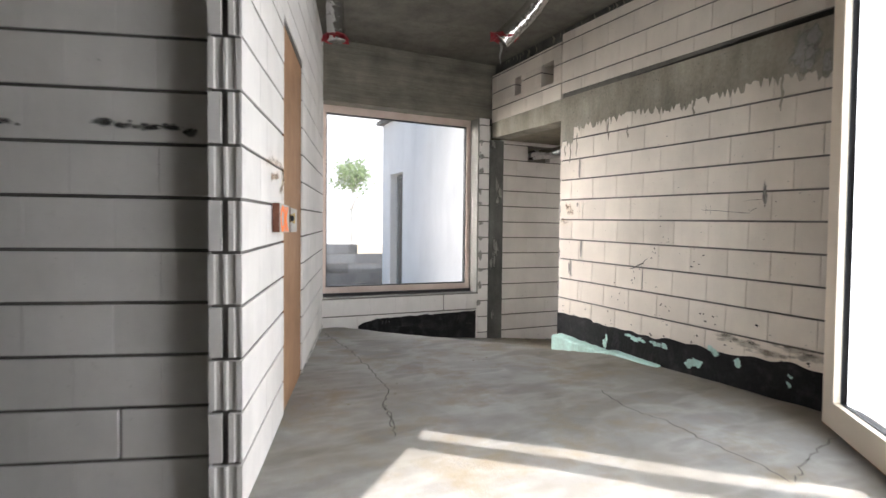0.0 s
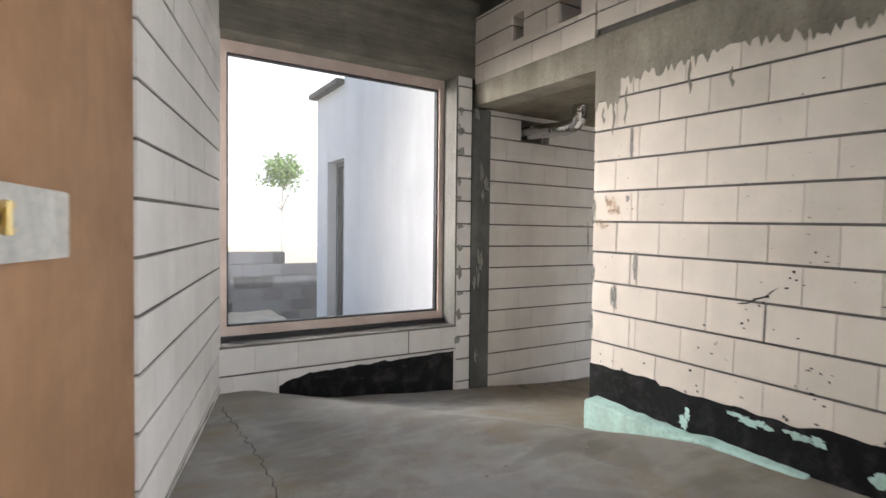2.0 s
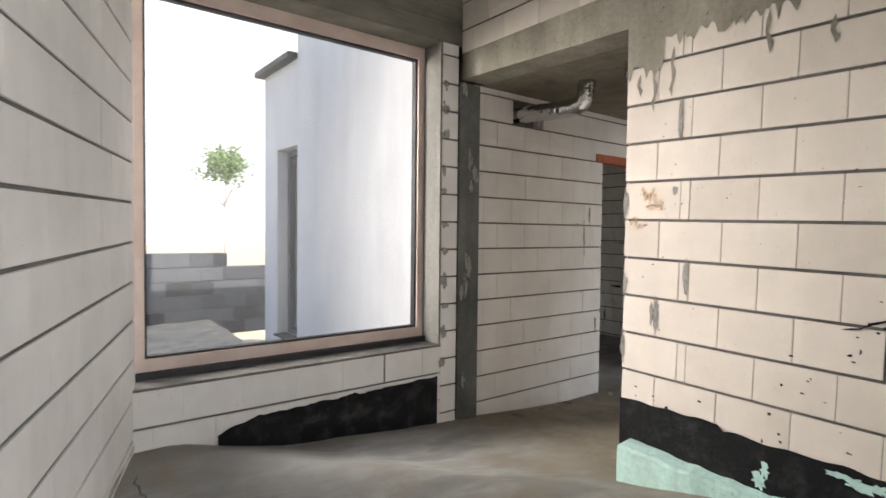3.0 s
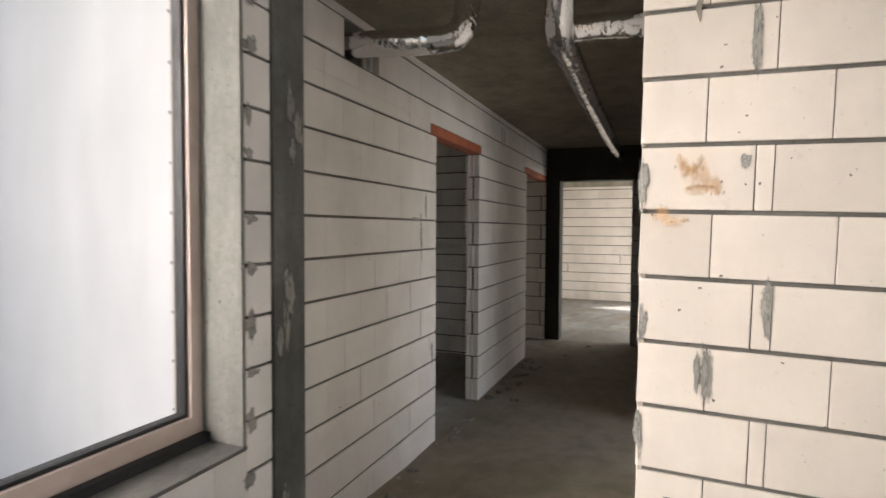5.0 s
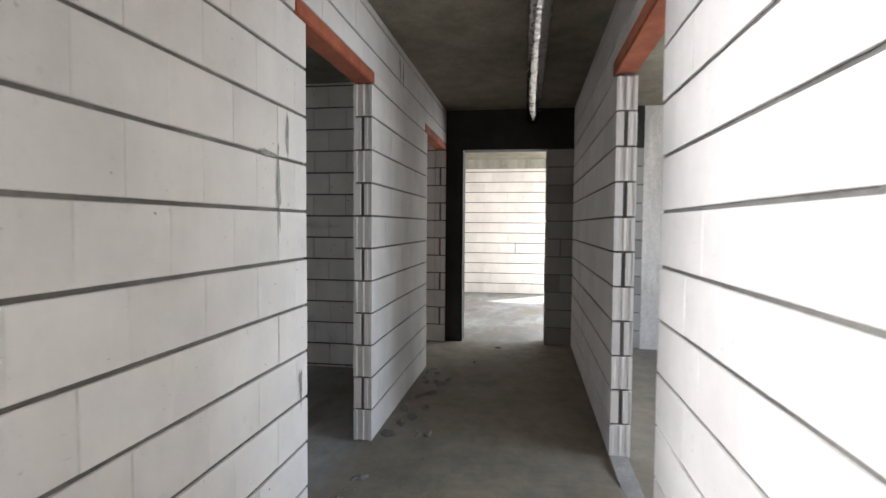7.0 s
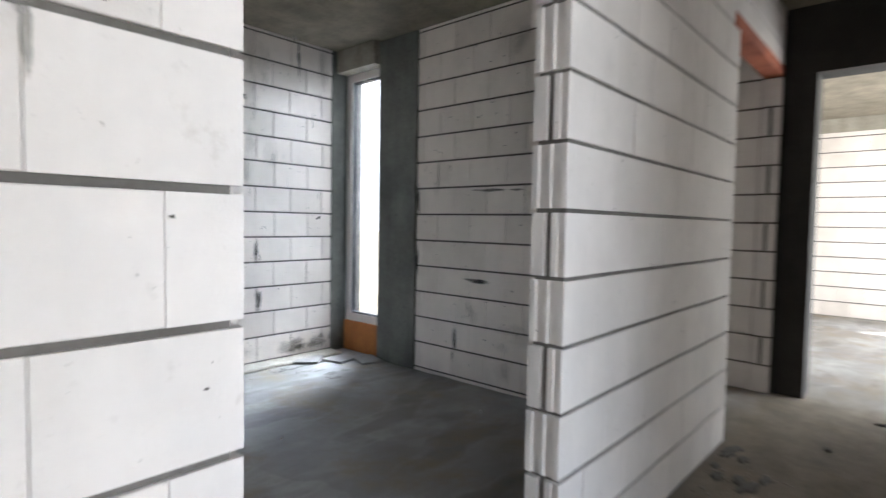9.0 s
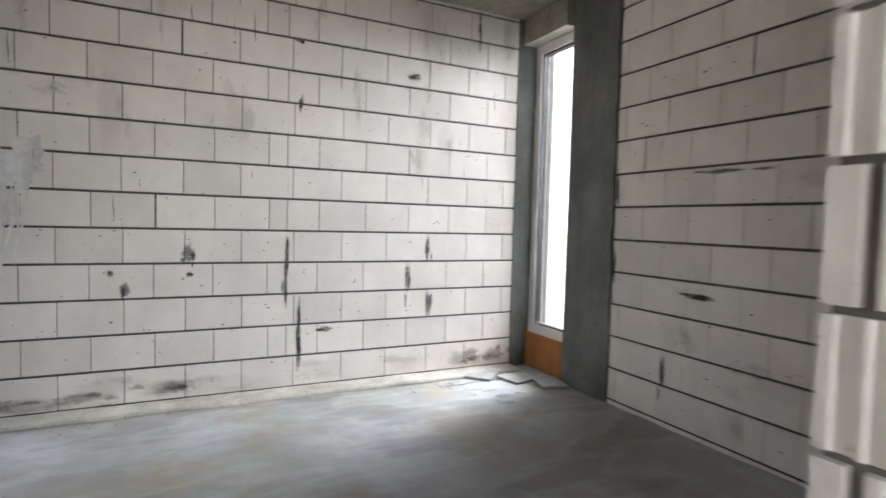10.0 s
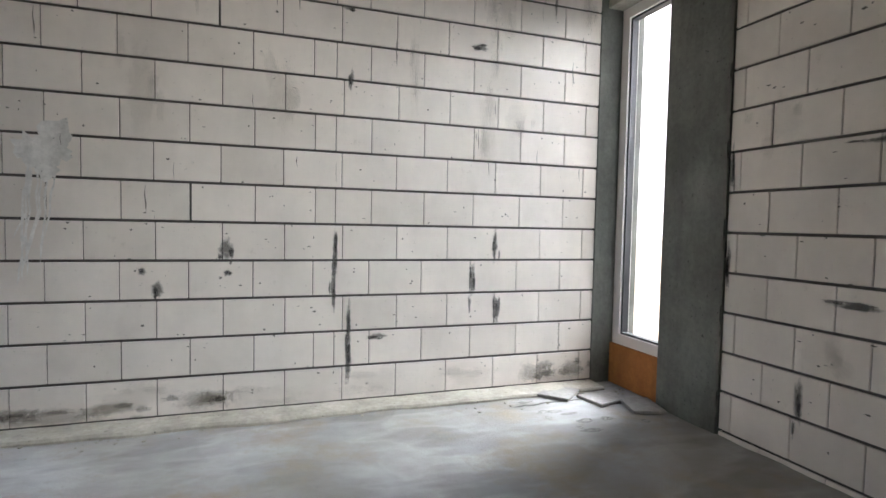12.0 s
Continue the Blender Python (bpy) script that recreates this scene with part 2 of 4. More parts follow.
def box(bm, x0, x1, y0, y1, z0, z1, m=None, bevel=0.0):
    g = bmesh.ops.create_cube(bm, size=1)
    c = Matrix.Translation(((x0 + x1) / 2, (y0 + y1) / 2, (z0 + z1) / 2)) @ Matrix.Diagonal((x1 - x0, y1 - y0, z1 - z0, 1))
    bmesh.ops.transform(bm, matrix=(m @ c) if m else c, verts=g["verts"])
    if bevel:
        edges = {e for v in g["verts"] for e in v.link_edges}
        bmesh.ops.bevel(bm, geom=list(edges), offset=bevel, segments=2, affect="EDGES")
    return bm


def boxed(name, x0, x1, y0, y1, z0, z1, mat, m=None, bevel=0.0):
    return link_mesh(name, box(bmesh.new(), x0, x1, y0, y1, z0, z1, m, bevel), mat)


def rooted(name, m=None):
    ob = new(name)
    if m:
        ob.matrix_world = m
    return ob


# ---------------------------------------------------------------- block walls
COURSE, JOINT, LONG = 0.208, 0.0145, 0.324
MESHES = {}
TONGUE = ((-1, 0), (-0.66, 0), (-0.60, -0.008), (-0.14, -0.008), (-0.08, 0), (0.08, 0), (0.14, -0.008), (0.60, -0.008), (0.66, 0), (1, 0))
GROOVE = ((-1, 0), (-0.24, 0), (-0.21, -0.04), (0.15, -0.04), (0.18, 0), (0.50, 0), (0.56, -0.006), (0.80, -0.006), (0.86, 0), (1, 0))


def block_mesh(long, high, thick, ends, mat):
    """A block round its own middle; ends: '' plain, 't' tongue or 'g' groove at its start and its end."""
    key = (round(long, 3), round(high, 3), round(thick, 3), ends, mat.name)
    if key in MESHES:
        return MESHES[key]
    long, high, thick = key[:3]
    bm = bmesh.new()
    if ends == ("", ""):
        box(bm, -long / 2, long / 2, -thick / 2, thick / 2, -high / 2, high / 2)
        bmesh.ops.bevel(bm, geom=bm.edges[:], offset=0.002, segments=1, affect="EDGES")
    else:
        outline = []
        shapes = {"t": TONGUE, "g": GROOVE, "": ((-1, 0), (1, 0))}
        for f, d in shapes[ends[1]]:
            outline.append((long / 2 + d, f * thick / 2))
        for f, d in shapes[ends[0]]:
            outline.append((-long / 2 - d, -f * thick / 2))
        low = [bm.verts.new((x, y, -high / 2)) for x, y in outline]
        top = [bm.verts.new((x, y, high / 2)) for x, y in outline]
        bm.faces.new(low[::-1])
        bm.faces.new(top)
        for i in range(len(low)):
            j = (i + 1) % len(low)
            bm.faces.new((low[i], low[j], top[j], top[i]))
    me = bpy.data.meshes.new("block")
    bm.to_mesh(me)
    bm.free()
    me.materials.append(mat)
    MESHES[key] = me
    return me


WALLS = []
FILLERS = {"wall_side": {0: (2.645,)}, "wall_bed_far": {1: (2.438,)}}   # narrow make-up pieces, by course parity


def block_wall(name, start, along, length, thick, into, z0, z1, holes=(), label="", shift=0.0, lift=0.0, mat=None, ends=("", ""), seed=1, keyed=False, slope=0.0, gap=0.0007):
    """A wall of blocks. start: where its seen face begins; along, into: directions; holes: (u0, u1, z0, z1) along it. keyed: jambs show the blocks' ends."""
    u, n = Vector((*along, 0)).normalized(), Vector((*into, 0)).normalized()
    origin = Vector((*start, 0)) + n * thick / 2
    turn = math.atan2(u.y, u.x)
    m = Matrix.Translation(origin) @ Matrix.Rotation(turn, 4, "Z")
    us = sorted({0, length, *(h[0] for h in holes), *(h[1] for h in holes)})
    zs = sorted({z0, z1, *(h[2] for h in holes), *(h[3] for h in holes)})
    us, zs = [a for a in us if 0 <= a <= length], [a for a in zs if z0 <= a <= z1]
    bm = bmesh.new()
    inset = 0.008

    def solid(uu, zz):
        return 0 < uu < length and not any(h[0] < uu < h[1] and h[2] < zz < h[3] for h in holes)

    for a, b in zip(us, us[1:]):
        for c, d in zip(zs, zs[1:]):
            if not solid((a + b) / 2, (c + d) / 2):
                continue
            a2 = a if solid(a - 0.01, (c + d) / 2) else a + 0.018
            b2 = b if solid(b + 0.01, (c + d) / 2) else b - 0.018
            box(bm, a2, b2, -thick / 2 + inset, thick / 2 - inset, c, d)
    ob = link_mesh(name, bm, MORTAR_DARK if mat is BLOCK_WARM else MORTAR)
    ob.matrix_world = m
    tagged(ob, label, "wall", kind="structure")
    WALLS.append((ob, length, thick, z0, z1, holes, shift, lift, mat or BLOCK, ends, seed, keyed, slope, gap))
    return ob


def lay_blocks(ob, length, thick, z0, z1, holes, shift, lift, mat, ends, seed, keyed, slope, gap):
    rng = random.Random(seed)
    k0, k1 = math.floor((z0 - lift) / COURSE), math.ceil((z1 - lift) / COURSE)
    for k in range(k0, k1):
        lo, hi = k * COURSE + lift + JOINT / 2, (k + 1) * COURSE + lift - JOINT / 2
        lo, hi = max(lo, z0), min(hi, z1)
        cuts = sorted({lo, hi, *(z for h in holes for z in h[2:4] if lo + 0.012 < z < hi - 0.012)})
        offset = shift + (k % 2) * LONG / 2 + rng.uniform(-0.012, 0.012)
        odd = "tg"[k % 2]
        for a, b in zip(cuts, cuts[1:]):
            if b - a < 0.015:
                continue
            mid, spans = (a + b) / 2, [(0.0, length)]
            for h in holes:
                if h[2] < mid < h[3]:
                    spans = [s for p, q in spans for s in ((p, min(q, h[0])), (max(p, h[1]), q)) if s[1] - s[0] > 0.03]
            for p, q in spans:
                marks = [p]
                x = offset - math.ceil((offset - p) / LONG) * LONG
                while x < q - 0.05:
                    if x > p + 0.05:
                        marks.append(x)
                    x += LONG
                marks += [c for c in FILLERS.get(ob.name, {}).get(k % 2, ()) if p + 0.05 < c < q - 0.03]
                marks.sort()
                marks.append(q)
                wide = 0.0
                for i, (s, e) in enumerate(zip(marks, marks[1:])):
                    gap0 = wide if i else 0.0
                    wide = 0.012 if rng.random() < 0.025 else gap
                    gap1 = wide / 2 if i < len(marks) - 2 else 0.0
                    left = right = ""
                    if i == 0 and (ends[0] if p == 0 else keyed):
                        left = odd
                    if i == len(marks) - 2 and (ends[1] if q == length else keyed):
                        right = odd
                    s2, e2 = s + gap0 / 2, e - gap1
                    piece = bpy.data.objects.new("block", block_mesh(e2 - s2, b - a, thick, (left, right), mat))
                    scene.collection.objects.link(piece)
                    piece.parent = ob
                    piece.location = ((s2 + e2) / 2, rng.uniform(-0.0012, 0.0012), mid + slope * (s2 + e2) / 2)
                    piece.rotation_euler[1] = -slope


# ---------------------------------------------------------------- plan
ROOM_H, CORR_H, ROOM_FLOOR = 3.70, 2.755, 0.40
WX, WY = 3.21, 5.71            # hall side wall and window wall
BR0, BRD = Vector((0.112, 2.867)), Vector((0.297, 0.955)).normalized()   # skew wall
BRN = Vector((-BRD.y, BRD.x))  # into the skew wall
GL0, GLD = Vector((3.02, 1.42)), Vector((-0.67, -0.74)).normalized()     # skew glazing
GLN = Vector((-GLD.y, GLD.x))  # outwards


def floor_height(x, y):
    s = (x - 1.4) * 0.774 + (y - 5.71) * 0.634
    pts = ((-99, 0.40), (-0.15, 0.40), (0.33, 0.25), (0.9, 0.18), (1.62, 0.09), (2.6, 0.0), (99, 0.0))
    h = 0.0
    if x > 3.4 and y < 4.25:
        return h
    for (a, p), (b, q) in zip(pts, pts[1:]):
        if a <= s <= b:
            f = (s - a) / (b - a)
            h = p + (q - p) * f
            break
    bumps = 0.012 * noise.noise((x * 1.3, y * 1.3, 0)) + 0.006 * noise.noise((x * 5, y * 5, 3))
    return h + bumps


def build_floor():
    bm = bmesh.new()
    xs = [-7 + 0.5 * i for i in range(12)] + [-1 + 0.07 * i for i in range(150)] + [9.5 + 0.5 * i for i in range(10)]
    ys = [-4 + 0.5 * i for i in range(8)] + [0.07 * i for i in range(136)]
    grid = [[bm.verts.new((x, y, floor_height(x, y))) for y in ys] for x in xs]
    for i in range(len(xs) - 1):
        for j in range(len(ys) - 1):
            xm, ym = (xs[i] + xs[i + 1]) / 2, (ys[j] + ys[j + 1]) / 2
            if ym > 5.95 and xm < 3.3:
                continue
            bm.faces.new((grid[i][j], grid[i + 1][j], grid[i + 1][j + 1], grid[i][j + 1]))
    for v in [v for v in bm.verts if not v.link_faces]:
        bm.verts.remove(v)
    ob = link_mesh("floor", bm, SCREED)
    for p in ob.data.polygons:
        p.use_smooth = True
    return tagged(ob, "dusty grey cement screed floor with cracks", "floor", kind="structure")


build_floor()

# hall
block_wall("wall_side", (WX, 1.30), (0, 1), 2.965, 0.24, (1, 0), 0.0, 3.56, [(0, 2.965, 2.69, 2.93)], "block wall with warm light in its cream colour, drips and black base", 0.012, gap=0.0035, lift=-0.070, slope=0.0235, mat=BLOCK_WARM_LIT, seed=3)
block_wall("wall_over_opening", (WX, 4.28), (0, 1), 1.43, 0.24, (1, 0), 2.95, 3.56, [(0.13, 0.36, 3.16, 3.40), (0.76, 0.90, 3.19, 3.40)], "white block wall over the opening with two holes", 0.012, gap=0.003, mat=BLOCK_WARM_LIT, seed=4)
beam_turn = Matrix.Translation((0, 4.28, 2.72)) @ Matrix.Rotation(0.0235, 4, "X")
tagged(boxed("beam_side", WX + 0.003, WX + 0.237, 1.31 - 4.28, WY - 0.004 - 4.28, 0.0, 0.23, CONCRETE, beam_turn), "rough cast concrete beam in the block wall", "beam", kind="structure")
tagged(boxed("slab_edge", WX + 0.05, WX + 0.24, 1.3, WY, 3.56, ROOM_H, CONCRETE_DARK), "dark concrete slab edge", "beam", kind="structure")
block_wall("wall_window", (0.6, WY), (1, 0), 2.43, 0.40, (0, 1), -0.1, 0.73, (), "white block parapet under the window", 0.16, lift=-0.102, seed=5)
tagged(boxed("lintel_window", 0.2, 3.45, WY + 0.003, WY + 0.4, 3.0, ROOM_H, BOARDED), "board-marked concrete lintel above the window", "beam", kind="structure")
block_wall("wall_pier", (3.03, WY), (1, 0), 0.15, 0.40, (0, 1), -0.1, 3.0, (), "narrow block pier beside the window", 0.3, seed=6)
tagged(boxed("column", 3.183, 3.39, WY - 0.012, WY + 0.4, -0.1, 2.73, CONCRETE_DARK), "dark grey concrete column", "column", kind="structure")

skew = Vector((BR0.x, BR0.y))
b0 = skew + BRD * -1.10
block_wall("wall_skew", b0, BRD, 4.14, 0.125, BRN, 0.0, ROOM_H, [(1.10, 2.07, 0.3, 2.75)], "bright white block wall with a boarded doorway", 0.05, lift=-0.036, slope=0.0235, ends=("x", ""), seed=7)
c0 = skew + BRD * -1.02 + BRN * 0.127
block_wall("wall_dark", c0, BRN, 5.0, 0.24, BRD, 0.0, ROOM_H, (), "white block wall in shade", 0.2, lift=-0.03, seed=8)


def slab(name, outline, z0, z1, mat, label):
    bm = bmesh.new()
    low = [bm.verts.new((x, y, z0)) for x, y in outline]
    top = [bm.verts.new((x, y, z1)) for x, y in outline]
    bm.faces.new(low)
    bm.faces.new(top)
    for i in range(len(low)):
        j = (i + 1) % len(low)
        bm.faces.new((low[i], low[j], top[j], top[i]))
    bmesh.ops.recalc_face_normals(bm, faces=bm.faces[:])
    return tagged(link_mesh(name, bm, mat), label, "ceiling", kind="structure")


slab("ceiling_hall", ((-7, -4), (-1.86, -4), (3.08, 1.40), (WX + 0.05, 1.40), (WX + 0.05, WY + 0.4), (-7, WY + 0.4)), ROOM_H, ROOM_H + 0.2, CEILING, "raw grey concrete ceiling")

# corridor
block_wall("wall_corridor_north", (3.39, 5.755), (1, 0), 5.76, 0.12, (0, 1), 0.0, CORR_H, [(1.67, 2.685, 0, 2.29), (1.56, 2.74, 2.288, 2.37), (4.55, 5.71, 0, 2.29), (4.44, 5.76, 2.288, 2.37), (0.42, 0.80, 2.50, 2.70)], "white block wall with two doorways", 0.09, seed=9, keyed=True)
block_wall("wall_corridor_south", (WX + 0.246, 4.272), (1, 0), 5.70, 0.12, (0, -1), 0.0, CORR_H, [(1.51, 2.64, 0, 2.30), (1.40, 2.75, 2.298, 2.39)], "white block wall with a doorway", 0.02, seed=10, keyed=True)
block_wall("wall_end", (9.15, 3.5), (0, 1), 1.08, 0.24, (1, 0), 0.0, 2.29, (), "block wall with shade put into its grey colour", 0.1, mat=BLOCK_SHADED, seed=11)
tagged(boxed("column_end", 9.153, 9.39, 5.55, 5.9, 0, 2.29, CONCRETE_BLACK), "dark concrete column at the corridor's end", "column", kind="structure")
tagged(boxed("beam_end", 9.15, 9.39, 3.5, 5.9, 2.29, CORR_H, CONCRETE_BLACK), "dark concrete beam over the far opening", "beam", kind="structure")
slab("ceiling_corridor", ((WX + 0.24, 1.2), (14.2, 1.2), (14.2, 7.4), (8.10, 7.4), (8.10, 9.5), (WX + 0.24, 9.5)), CORR_H, CORR_H + 0.25, CEILING_WARM, "raw brownish concrete ceiling")


def lintel(x0, x1, y0, y1, z0, z1):
    ob = boxed("door_lintel", x0, x1, y0, y1, z0, z1, LINTEL, bevel=0.006)
    return tagged(ob, "red clay lintel over a raw doorway", "lintel", "door lintels", "structure")


tagged(boxed("threshold_strip", 4.97, 6.08, 4.17, 4.275, -0.01, 0.022, SMEAR), "pale cement strip across a doorway", "threshold", kind="structure")
lintel(4.955, 6.125, 5.752, 5.878, 2.292, 2.366)
lintel(7.835, 9.145, 5.752, 5.878, 2.292, 2.366)
lintel(4.855, 6.195, 4.157, 4.283, 2.302, 2.386)

# bedroom
block_wall("wall_bed_far", (3.45, 9.04), (1, 0), 4.20, 0.24, (0, 1), -0.05, CORR_H, (), "stained cream block wall", 0.208, gap=0.005, lift=0.026, mat=BLOCK_WARM, seed=12)
block_wall("wall_bed_side", (7.77, 5.875), (0, 1), 2.178, 0.12, (1, 0), -0.05, CORR_H, (), "stained cream block wall", 0.16, gap=0.005, lift=0.026, mat=BLOCK_WARM, seed=13)
tagged(boxed("column_bed", 7.755, 8.0, 8.055, 8.515, -0.05, CORR_H, COLUMN, bevel=0.008), "dark pitted concrete column", "column", kind="structure")
tagged(boxed("reveal_bed", 7.652, 8.0, 9.035, 9.28, -0.05, CORR_H, COLUMN), "concrete window reveal", "column", kind="structure")
tagged(boxed("lintel_bed", 7.70, 8.0, 8.517, 9.035, 2.56, CORR_H, CONCRETE), "concrete lintel over the narrow window", "beam", kind="structure")

# rooms beyond and the closing walls
block_wall("wall_far_east", (13.9, 3.0), (0, 1), 4.2, 0.2, (1, 0), -0.05, CORR_H, [(0, 4.2, 2.56, 2.76), (-0.1, 1.24, -0.1, 2.26)], "sunlit cream block wall", 0.1, mat=BLOCK_WARM, seed=15)


def plain(name, x0, x1, y0, y1, z0, z1, label="plain block wall"):
    return tagged(boxed(name, x0, x1, y0, y1, z0, z1, BLOCK_PLAIN), label, "wall", kind="structure")


BLOCK_PLAIN = concrete_material("plain_block_wall", (0.70, 0.67, 0.63), (0.60, 0.57, 0.53))
tagged(boxed("beam_far_east", 13.903, 14.1, 3.0, 7.2, 2.56, CORR_H, CONCRETE), "pale concrete ring beam", "beam", kind="structure")
plain("wall_far_north", 9.39, 14.1, 7.2, 7.4, -0.1, CORR_H)
plain("wall_far_west", 9.224, 9.39, 5.9, 7.4, -0.1, CORR_H)
block_wall("wall_closet_east", (9.12, 5.885), (0, 1), 1.4, 0.1, (1, 0), -0.05, CORR_H, (), "dim block wall of a closet", 0.1, seed=17)
# Added backing that keeps sky light out so both holes stay dark.
plain("wall_roof_edge", 3.60, 3.8, 1.2, 6.1, 3.01, ROOM_H + 0.2, "plain wall added behind the holes to keep sky out")
# Out of view; added only to block the sun from the bedroom window.
plain("wall_upper_storey", 8.1, 11.0, 7.2, 7.4, 3.01, 5.3, "unseen wall added to keep sun off the narrow window")
plain("wall_closet_north", 7.89, 9.15, 7.0, 7.2, -0.1, CORR_H)
plain("wall_south_room_west", 3.45, 3.5, 1.3, 4.16, -0.1, CORR_H)
plain("wall_south_room_east", 9.15, 9.39, 1.2, 3.5, -0.1, CORR_H)
plain("wall_south_under", 3.45, 9.2, 1.2, 1.4, -0.1, 0.5)
plain("wall_south_over", 3.45, 9.2, 1.2, 1.4, 2.5, CORR_H)
plain("wall_far_south_over", 9.39, 14.1, 3.0, 3.2, 2.5, CORR_H)
plain("wall_hall_west", -7.2, -7, -4, 6.1, -0.1, ROOM_H)
plain("wall_hall_back", -7, 1.2, -4.2, -4, -0.1, ROOM_H)


def skewed(name, s0, s1, n0, n1, z0, z1, mat, label):
    """A wall piece along the skew glazing, from s0 to s1 along it and n0 to n1 outwards."""
    m = Matrix.Translation((GL0.x, GL0.y, 0)) @ Matrix.Rotation(math.atan2(GLD.y, GLD.x), 4, "Z")
    return tagged(boxed(name, s0, s1, n0, n1, z0, z1, mat, m), label, "wall", kind="structure")


skewed("wall_skew_upper", -0.2, 7.5, -0.06, 0.07, 3.04, ROOM_H, CONCRETE, "concrete lintel over the terrace glazing")
skewed("wall_skew_lower", -0.05, 2.35, -0.04, 0.06, -0.1, 0.42, ORANGE_BOARD, "orange insulation board under the glazing")
skewed("wall_skew_end", 2.35, 7.5, -0.06, 0.07, -0.1, 3.04, BLOCK_PLAIN, "plain block wall")
# Added wall that holds off the sun; its edge sets the strip's width.
skewed("wall_outside", -0.10, 0.95, 0.55, 0.95, -0.3, 3.6, PALE_GREY, "pale grey wall added beyond the glazing to cut the sun patch")
plain("wall_side_return", 3.0, WX + 0.24, 1.20, 1.297, -0.1, ROOM_H)


# ---------------------------------------------------------------- windows
def framed_window(name, m, wide, high, mat, sash=0.085, deep=0.08, label="", bars=(), seal=True, glass=None):
    """A framed pane in the plane y = 0 of m, from its lower corner along x and z."""
    root = rooted(name, m)
    bm = bmesh.new()
    box(bm, 0, sash, -deep / 2, deep / 2, 0, high)
    box(bm, wide - sash, wide, -deep / 2, deep / 2, 0, high)
    box(bm, sash, wide - sash, -deep / 2, deep / 2, 0, sash)
    box(bm, sash, wide - sash, -deep / 2, deep / 2, high - sash, high)
    for b in bars:
        box(bm, b - 0.072, b + 0.072, -deep / 2, deep / 2, sash, high - sash)
    part("window_frame", bm, mat, root)
    bm = bmesh.new()
    g, s = (0.014 if seal else 0.004), sash
    box(bm, s, s + g, -0.025, 0.025, s, high - s)
    box(bm, wide - s - g, wide - s, -0.025, 0.025, s, high - s)
    box(bm, s + g, wide - s - g, -0.025, 0.025, s, s + g)
    box(bm, s + g, wide - s - g, -0.025, 0.025, high - s - g, high - s)
    part("gasket", bm, GASKET, root)
    pane = part("pane", box(bmesh.new(), sash + 0.004, wide - sash - 0.004, -0.004, 0.004, sash + 0.004, high - sash - 0.004), glass or GLASS, root)
    pane.visible_shadow = False
    return tagged(root, label, "window", kind="structure")


framed_window("window_1", pose(1.0, WY + 0.26, 0.76), 2.045, 2.24, FRAME, 0.085, 0.09, "large fixed window in a beige frame, veiled by dust and glare", glass=VEILED_GLASS)
framed_window("window_2", pose(7.86, 9.034, 0.28, 0, 0, -90), 0.674, 2.28, FRAME_WHITE, 0.07, 0.08, "narrow floor-high window in a pale frame")
tagged(boxed("board_bed", 7.80, 7.90, 8.517, 9.034, 0.0, 0.28, ORANGE_BOARD), "orange insulation board under the window", "board", kind="structure")
ang = math.degrees(math.atan2(GLD.y, GLD.x))
framed_window("window_3", pose(GL0.x, GL0.y, 0.42, 0, 0, ang), 2.35, 2.62, FRAME_TAN, 0.15, 0.12, "tall terrace glazing in a tan frame", bars=(1.12,), seal=False)

# ---------------------------------------------------------------- outside


def rendered_wing():
    """The white rendered outside of the bedroom, with a tall narrow window."""
    wing = rooted("house_wing")
    bm = bmesh.new()
    box(bm, 3.04, 3.45, WY + 0.41, 8.46, -0.4, 4.3)
    box(bm, 3.04, 3.45, 9.08, 9.52, -0.4, 3.56)
    box(bm, 3.04, 3.45, 8.46, 9.08, -0.4, 0.28)
    box(bm, 3.04, 3.45, 8.46, 9.08, 2.58, 3.56)
    part("outer_wall", bm, RENDER, wing)
    part("roof_edge", box(bmesh.new(), 2.93, 3.45, 8.47, 9.60, 3.564, 3.63), GASKET, wing, "dark metal roof edge")
    part("sill", box(bmesh.new(), 2.99, 3.16, 8.46, 9.08, 0.282, 0.30), GASKET, wing, "dark metal sill")
    frame_bm = bmesh.new()
    for y0, y1, z0, z1 in ((8.463, 8.53, 0.303, 2.577), (9.01, 9.077, 0.303, 2.577), (8.53, 9.01, 0.303, 0.37), (8.53, 9.01, 2.51, 2.577)):
        box(frame_bm, 3.17, 3.25, y0, y1, z0, z1)
    part("window_frame", frame_bm, SLATE, wing, "dark grey window frame")
    pane = part("pane", box(bmesh.new(), 3.20, 3.21, 8.53, 9.01, 0.37, 2.51), GLASS, wing)
    pane.visible_shadow = False
    return tagged(wing, "white rendered house wing with a narrow window", "house")


rendered_wing()
plain("wall_bed_north_outer", 3.45, 8.2, 9.284, 9.5, -0.3, CORR_H)
plain("wall_bed_west_skim", 3.452, 3.50, 5.88, 8.46, -0.3, CORR_H)


